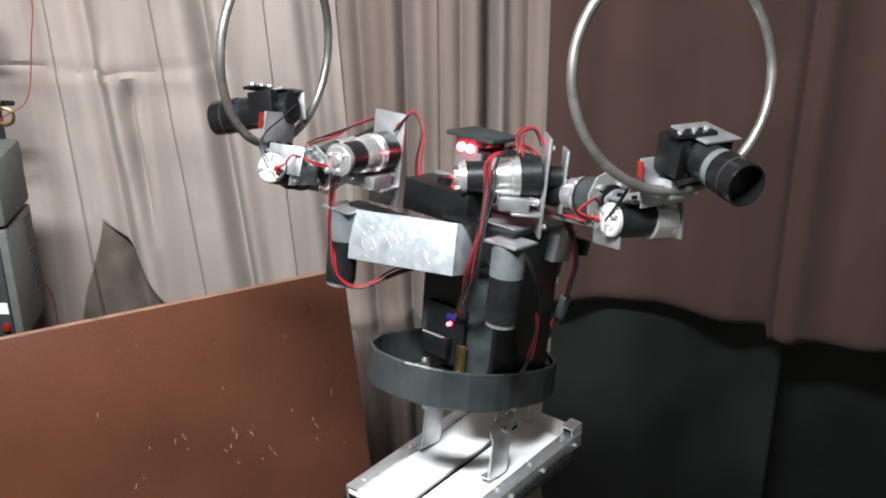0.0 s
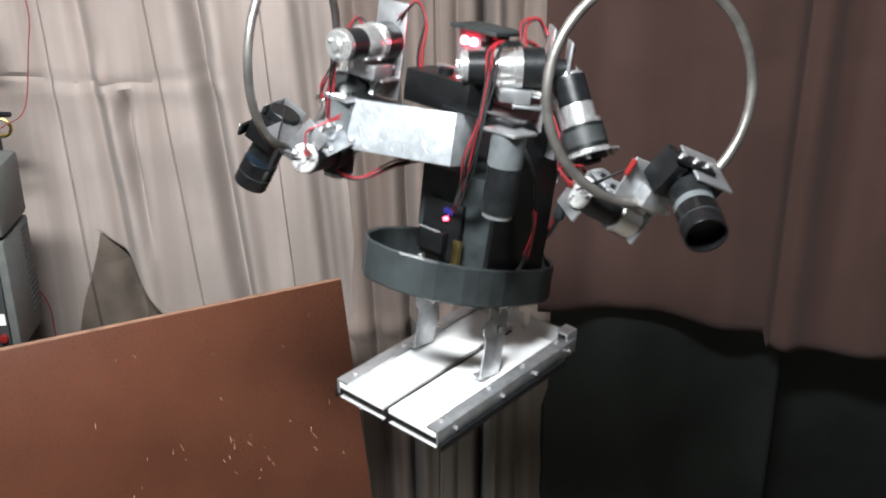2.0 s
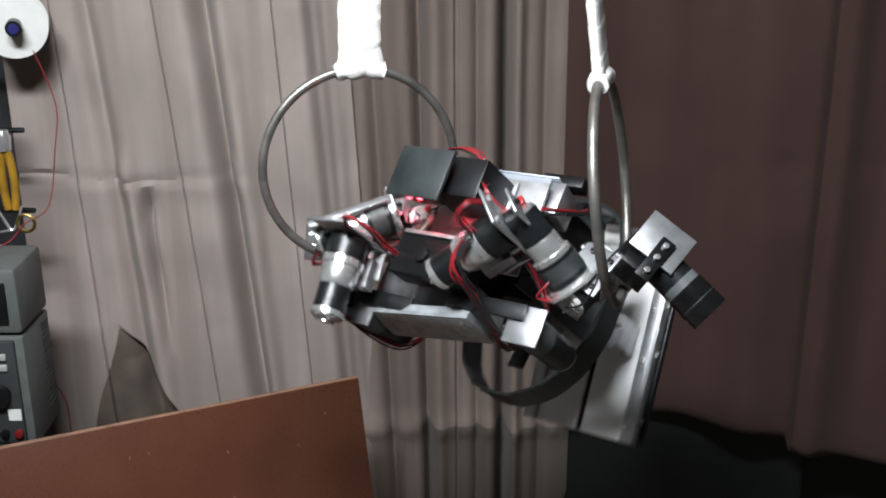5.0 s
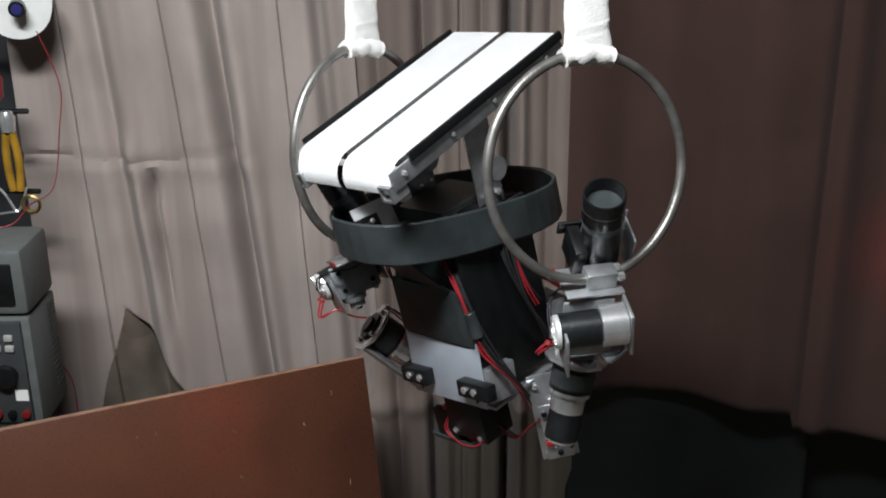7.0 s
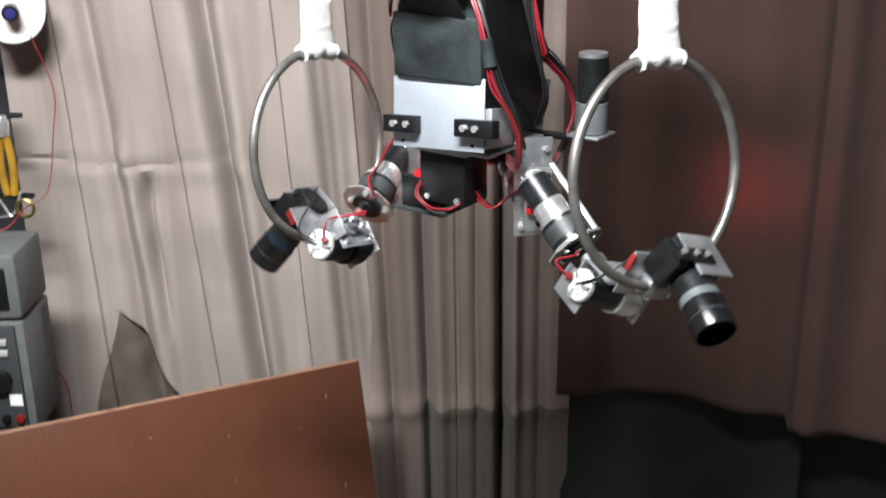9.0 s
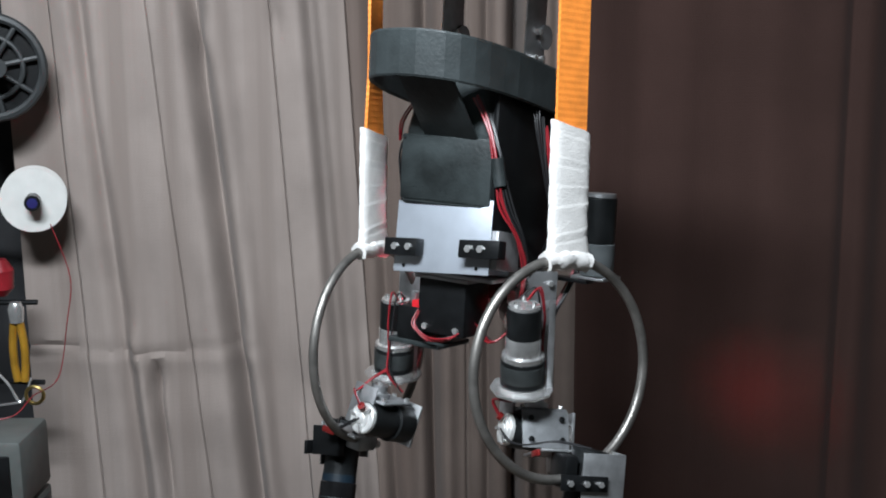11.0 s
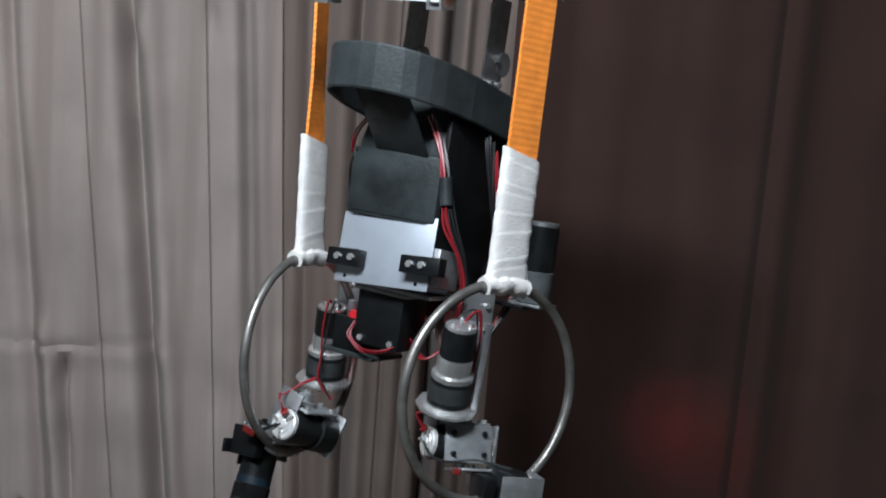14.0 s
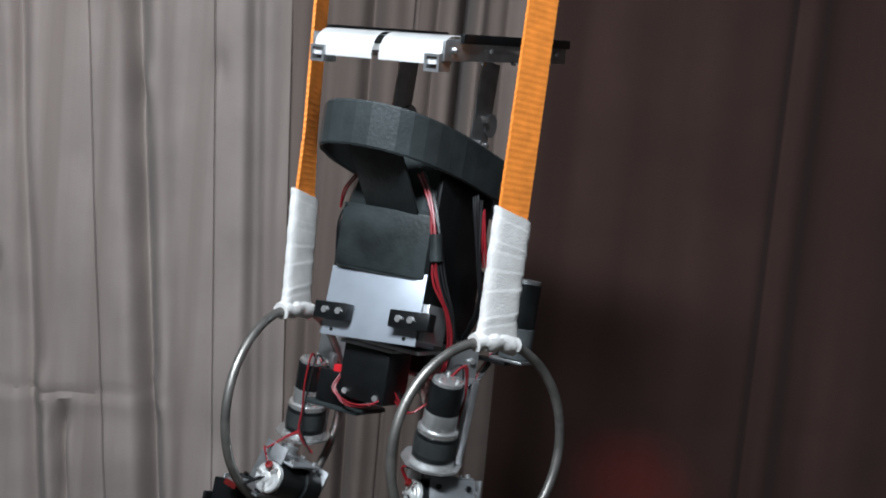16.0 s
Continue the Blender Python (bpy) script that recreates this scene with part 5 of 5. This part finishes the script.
    walk(grip_b, [
        (0, pose(-0.1930, -0.1540, 0.3350, -72.2, 80.5, -62.4)),
        (1, pose(-0.2070, -0.1570, 0.3310, -57.5, 85.1, -46.4)),
        (1.5, pose(-0.1670, -0.1810, 0.2960, -15.6, 70.8, -2.1)),
        (2, pose(-0.1370, -0.1480, 0.2190, 8.4, 37.6, 18.0)),
        (2.25, pose(-0.1644, -0.0857, 0.2043, -8.0, 27.1, 76.8)),
        (2.5, pose(-0.2064, -0.0457, 0.1708, 10.4, -0.6, 152.8)),
        (3, pose(-0.1474, -0.0824, 0.1930, 10.9, -3.3, 157.8)),
        (3.5, pose(-0.1336, -0.0759, 0.1996, 11.6, -2.5, 157.6)),
        (4, pose(-0.1384, -0.0490, 0.2129, 13.2, -7.8, 154.7)),
        (4.5, pose(-0.1360, -0.0380, 0.2451, 5.9, -6.4, 143.4)),
        (4.7, pose(-0.1788, -0.0129, 0.2396, -0.3, 28.3, 138.9)),
        (4.95, pose(-0.1471, -0.0255, 0.2587, -5.0, 74.4, 99.3)),
        (5.2, pose(-0.1221, -0.0410, 0.3058, -119.1, 51.7, -49.6)),
        (5.7, pose(-0.1330, 0.0140, 0.3510, -93.2, -3.7, -88.5)),
        (6.3, pose(-0.1400, 0.0680, 0.2620, -51.8, -23.3, -134.4)),
        (6.8, pose(-0.0987, 0.0658, 0.1323, -3.9, -11.7, -159.0)),
        (7, pose(-0.0987, 0.0658, 0.1323, -3.9, -11.7, -159.0)),
        (7.5, pose(-0.1740, 0.0110, 0.2130, -9.1, -10.6, -153.4)),
        (8, pose(-0.1650, 0.0590, 0.2670, 48.6, -64.2, 129.1)),
        (8.5, pose(-0.1240, 0.1190, 0.3260, 107.6, -65.9, 67.5)),
        (9, pose(-0.1220, 0.1020, 0.4080, 161.3, -49.2, 11.7)),
        (9.25, pose(-0.1046, 0.0883, 0.4365, 167.0, -32.0, 3.0)),
        (9.5, pose(-0.0883, 0.0747, 0.4641, 169.8, -14.5, -3.4)),
        (10, pose(-0.0860, 0.0370, 0.4845, 170.2, -5.2, -2.7)),
        (12.5, pose(-0.0704, 0.0700, 0.4752, 169.6, -9.7, 1.7)),
        (14.5, pose(-0.0704, 0.0700, 0.4752, 169.6, -9.7, 1.7)),
        (16, pose(-0.0704, 0.0700, 0.4752, 169.6, -9.7, 1.7)),
    ])
    walk(ring_a, [
        (0, pose(0.2110, 0.9440, 1.0270, -14.4, -0.0, 21.0)),
        (1, pose(0.2220, 0.9350, 1.0280, -14.8, -0.0, 27.8)),
        (1.5, pose(0.2270, 0.9390, 1.0260, -14.6, -0.0, 26.0)),
        (2, pose(0.1970, 0.9550, 1.0170, -9.8, -0.0, 17.1)),
        (2.25, pose(0.1630, 0.9520, 1.0240, -10.7, 2.8, 18.7)),
        (2.5, pose(0.1290, 0.9500, 1.0310, -11.6, 5.6, 20.3)),
        (3, pose(0.1180, 0.9350, 1.0230, -5.7, 2.6, 8.1)),
        (3.5, pose(0.1120, 0.9470, 1.0200, -5.4, 1.9, 10.1)),
        (4, pose(0.1160, 0.9300, 1.0260, -8.1, 4.2, 53.4)),
        (4.5, pose(0.1470, 1.0000, 1.0150, -2.3, -1.1, 87.0)),
        (4.7, pose(0.1490, 0.9570, 1.0190, -7.4, 0.3, 84.2)),
        (4.95, pose(0.1460, 0.9580, 1.0190, -7.6, 0.9, 77.1)),
        (5.2, pose(0.1430, 0.9590, 1.0190, -7.9, 1.4, 70.0)),
        (5.7, pose(0.1360, 0.9610, 1.0190, -8.6, 2.3, 55.8)),
        (6.3, pose(0.1280, 0.9620, 1.0180, -9.6, 3.1, 38.8)),
        (6.8, pose(0.1210, 0.9640, 1.0180, -10.7, 3.5, 24.5)),
        (7, pose(0.1210, 0.9640, 1.0180, -10.7, 3.5, 24.5)),
        (7.5, pose(0.1590, 0.9410, 1.0230, -10.4, 5.1, 25.8)),
        (8, pose(0.1870, 0.9270, 1.0270, -15.5, 3.7, 29.7)),
        (8.5, pose(0.2030, 0.9540, 1.0230, -10.9, 3.3, 27.6)),
        (9, pose(0.1860, 0.9510, 1.0200, -9.0, 4.9, 35.2)),
        (9.25, pose(0.1560, 0.9520, 1.0180, -6.0, 4.7, 35.7)),
        (9.5, pose(0.1270, 0.9520, 1.0160, -3.0, 4.5, 36.2)),
        (10, pose(0.0950, 0.9850, 1.0050, -7.2, 6.8, 34.9)),
        (11, pose(0.0950, 0.9830, 1.0040, -6.3, 7.1, 34.7)),
        (12.5, pose(0.0950, 0.9790, 1.0030, -4.8, 7.5, 34.4)),
        (13, pose(0.1056, 0.9822, 1.0032, -4.8, 7.5, 34.4)),
        (13.5, pose(0.1115, 0.9856, 1.0018, -4.8, 7.5, 34.4)),
        (14, pose(0.1106, 0.9895, 0.9996, -4.8, 7.5, 34.4)),
        (14.5, pose(0.1081, 0.9933, 0.9955, -4.6, 7.1, 34.0)),
        (15, pose(0.1084, 0.9981, 0.9940, -4.6, 7.1, 34.0)),
        (15.5, pose(0.1075, 1.0029, 0.9914, -4.6, 7.1, 34.0)),
        (16, pose(0.1019, 1.0088, 0.9919, -4.6, 7.1, 34.0)),
    ])
    walk(ring_b, [
        (0, pose(-0.1600, 1.1680, 0.9940, -0.4, -0.0, 63.1)),
        (1, pose(-0.1650, 1.1570, 0.9980, 0.7, -0.0, 68.4)),
        (1.5, pose(-0.1600, 1.1570, 0.9940, -3.5, -0.0, 67.3)),
        (2, pose(-0.1370, 1.1610, 1.0040, 0.4, -0.0, 68.7)),
        (2.25, pose(-0.1290, 1.1620, 1.0040, 5.1, 0.3, 75.2)),
        (2.5, pose(-0.1210, 1.1630, 1.0050, 9.9, -0.0, 81.7)),
        (3, pose(-0.0740, 1.1550, 0.9940, -4.9, 3.0, 47.1)),
        (3.5, pose(-0.0760, 1.1470, 0.9950, -6.7, 4.8, 44.2)),
        (4, pose(-0.0810, 1.1440, 0.9970, -3.7, 3.7, 36.9)),
        (4.5, pose(-0.0810, 1.1140, 1.0010, -2.6, 0.5, 15.1)),
        (4.7, pose(-0.0890, 1.1230, 0.9970, 0.7, 0.7, 9.6)),
        (4.95, pose(-0.0890, 1.1230, 0.9970, -0.3, 1.3, 14.6)),
        (5.2, pose(-0.0890, 1.1230, 0.9980, -1.4, 1.9, 19.7)),
        (5.7, pose(-0.0890, 1.1230, 0.9980, -3.2, 3.4, 29.7)),
        (6.3, pose(-0.0890, 1.1220, 0.9980, -5.0, 5.6, 41.7)),
        (6.8, pose(-0.0890, 1.1220, 0.9980, -6.2, 7.6, 51.7)),
        (7, pose(-0.0890, 1.1220, 0.9980, -6.2, 7.6, 51.7)),
        (7.5, pose(-0.0920, 1.1430, 0.9960, -5.6, 1.3, 46.2)),
        (8, pose(-0.1210, 1.1720, 0.9900, 0.1, 2.3, 47.9)),
        (8.5, pose(-0.1350, 1.1550, 0.9950, -3.5, 6.0, 54.1)),
        (9, pose(-0.1330, 1.1650, 0.9910, -5.0, 6.8, 54.3)),
        (9.25, pose(-0.1190, 1.1480, 0.9950, -4.1, 7.7, 58.2)),
        (9.5, pose(-0.1050, 1.1300, 1.0000, -3.1, 8.5, 62.1)),
        (10, pose(-0.0910, 1.1550, 0.9840, -0.2, 5.2, 60.3)),
        (11, pose(-0.0900, 1.1430, 0.9860, -1.6, 5.8, 59.9)),
        (12.5, pose(-0.0900, 1.1240, 0.9900, -3.8, 6.7, 59.2)),
        (13, pose(-0.0829, 1.1283, 0.9908, -4.1, 6.5, 59.2)),
        (13.5, pose(-0.0761, 1.1329, 0.9881, -4.2, 6.5, 59.2)),
        (14, pose(-0.0704, 1.1358, 0.9866, -4.4, 6.3, 59.2)),
        (14.5, pose(-0.0704, 1.1398, 0.9834, -4.3, 5.9, 58.7)),
        (15, pose(-0.0724, 1.1431, 0.9818, -4.3, 5.9, 58.7)),
        (15.5, pose(-0.0789, 1.1468, 0.9804, -4.3, 6.0, 58.7)),
        (16, pose(-0.0885, 1.1490, 0.9811, -3.8, 6.3, 58.7)),
    ])


motions()
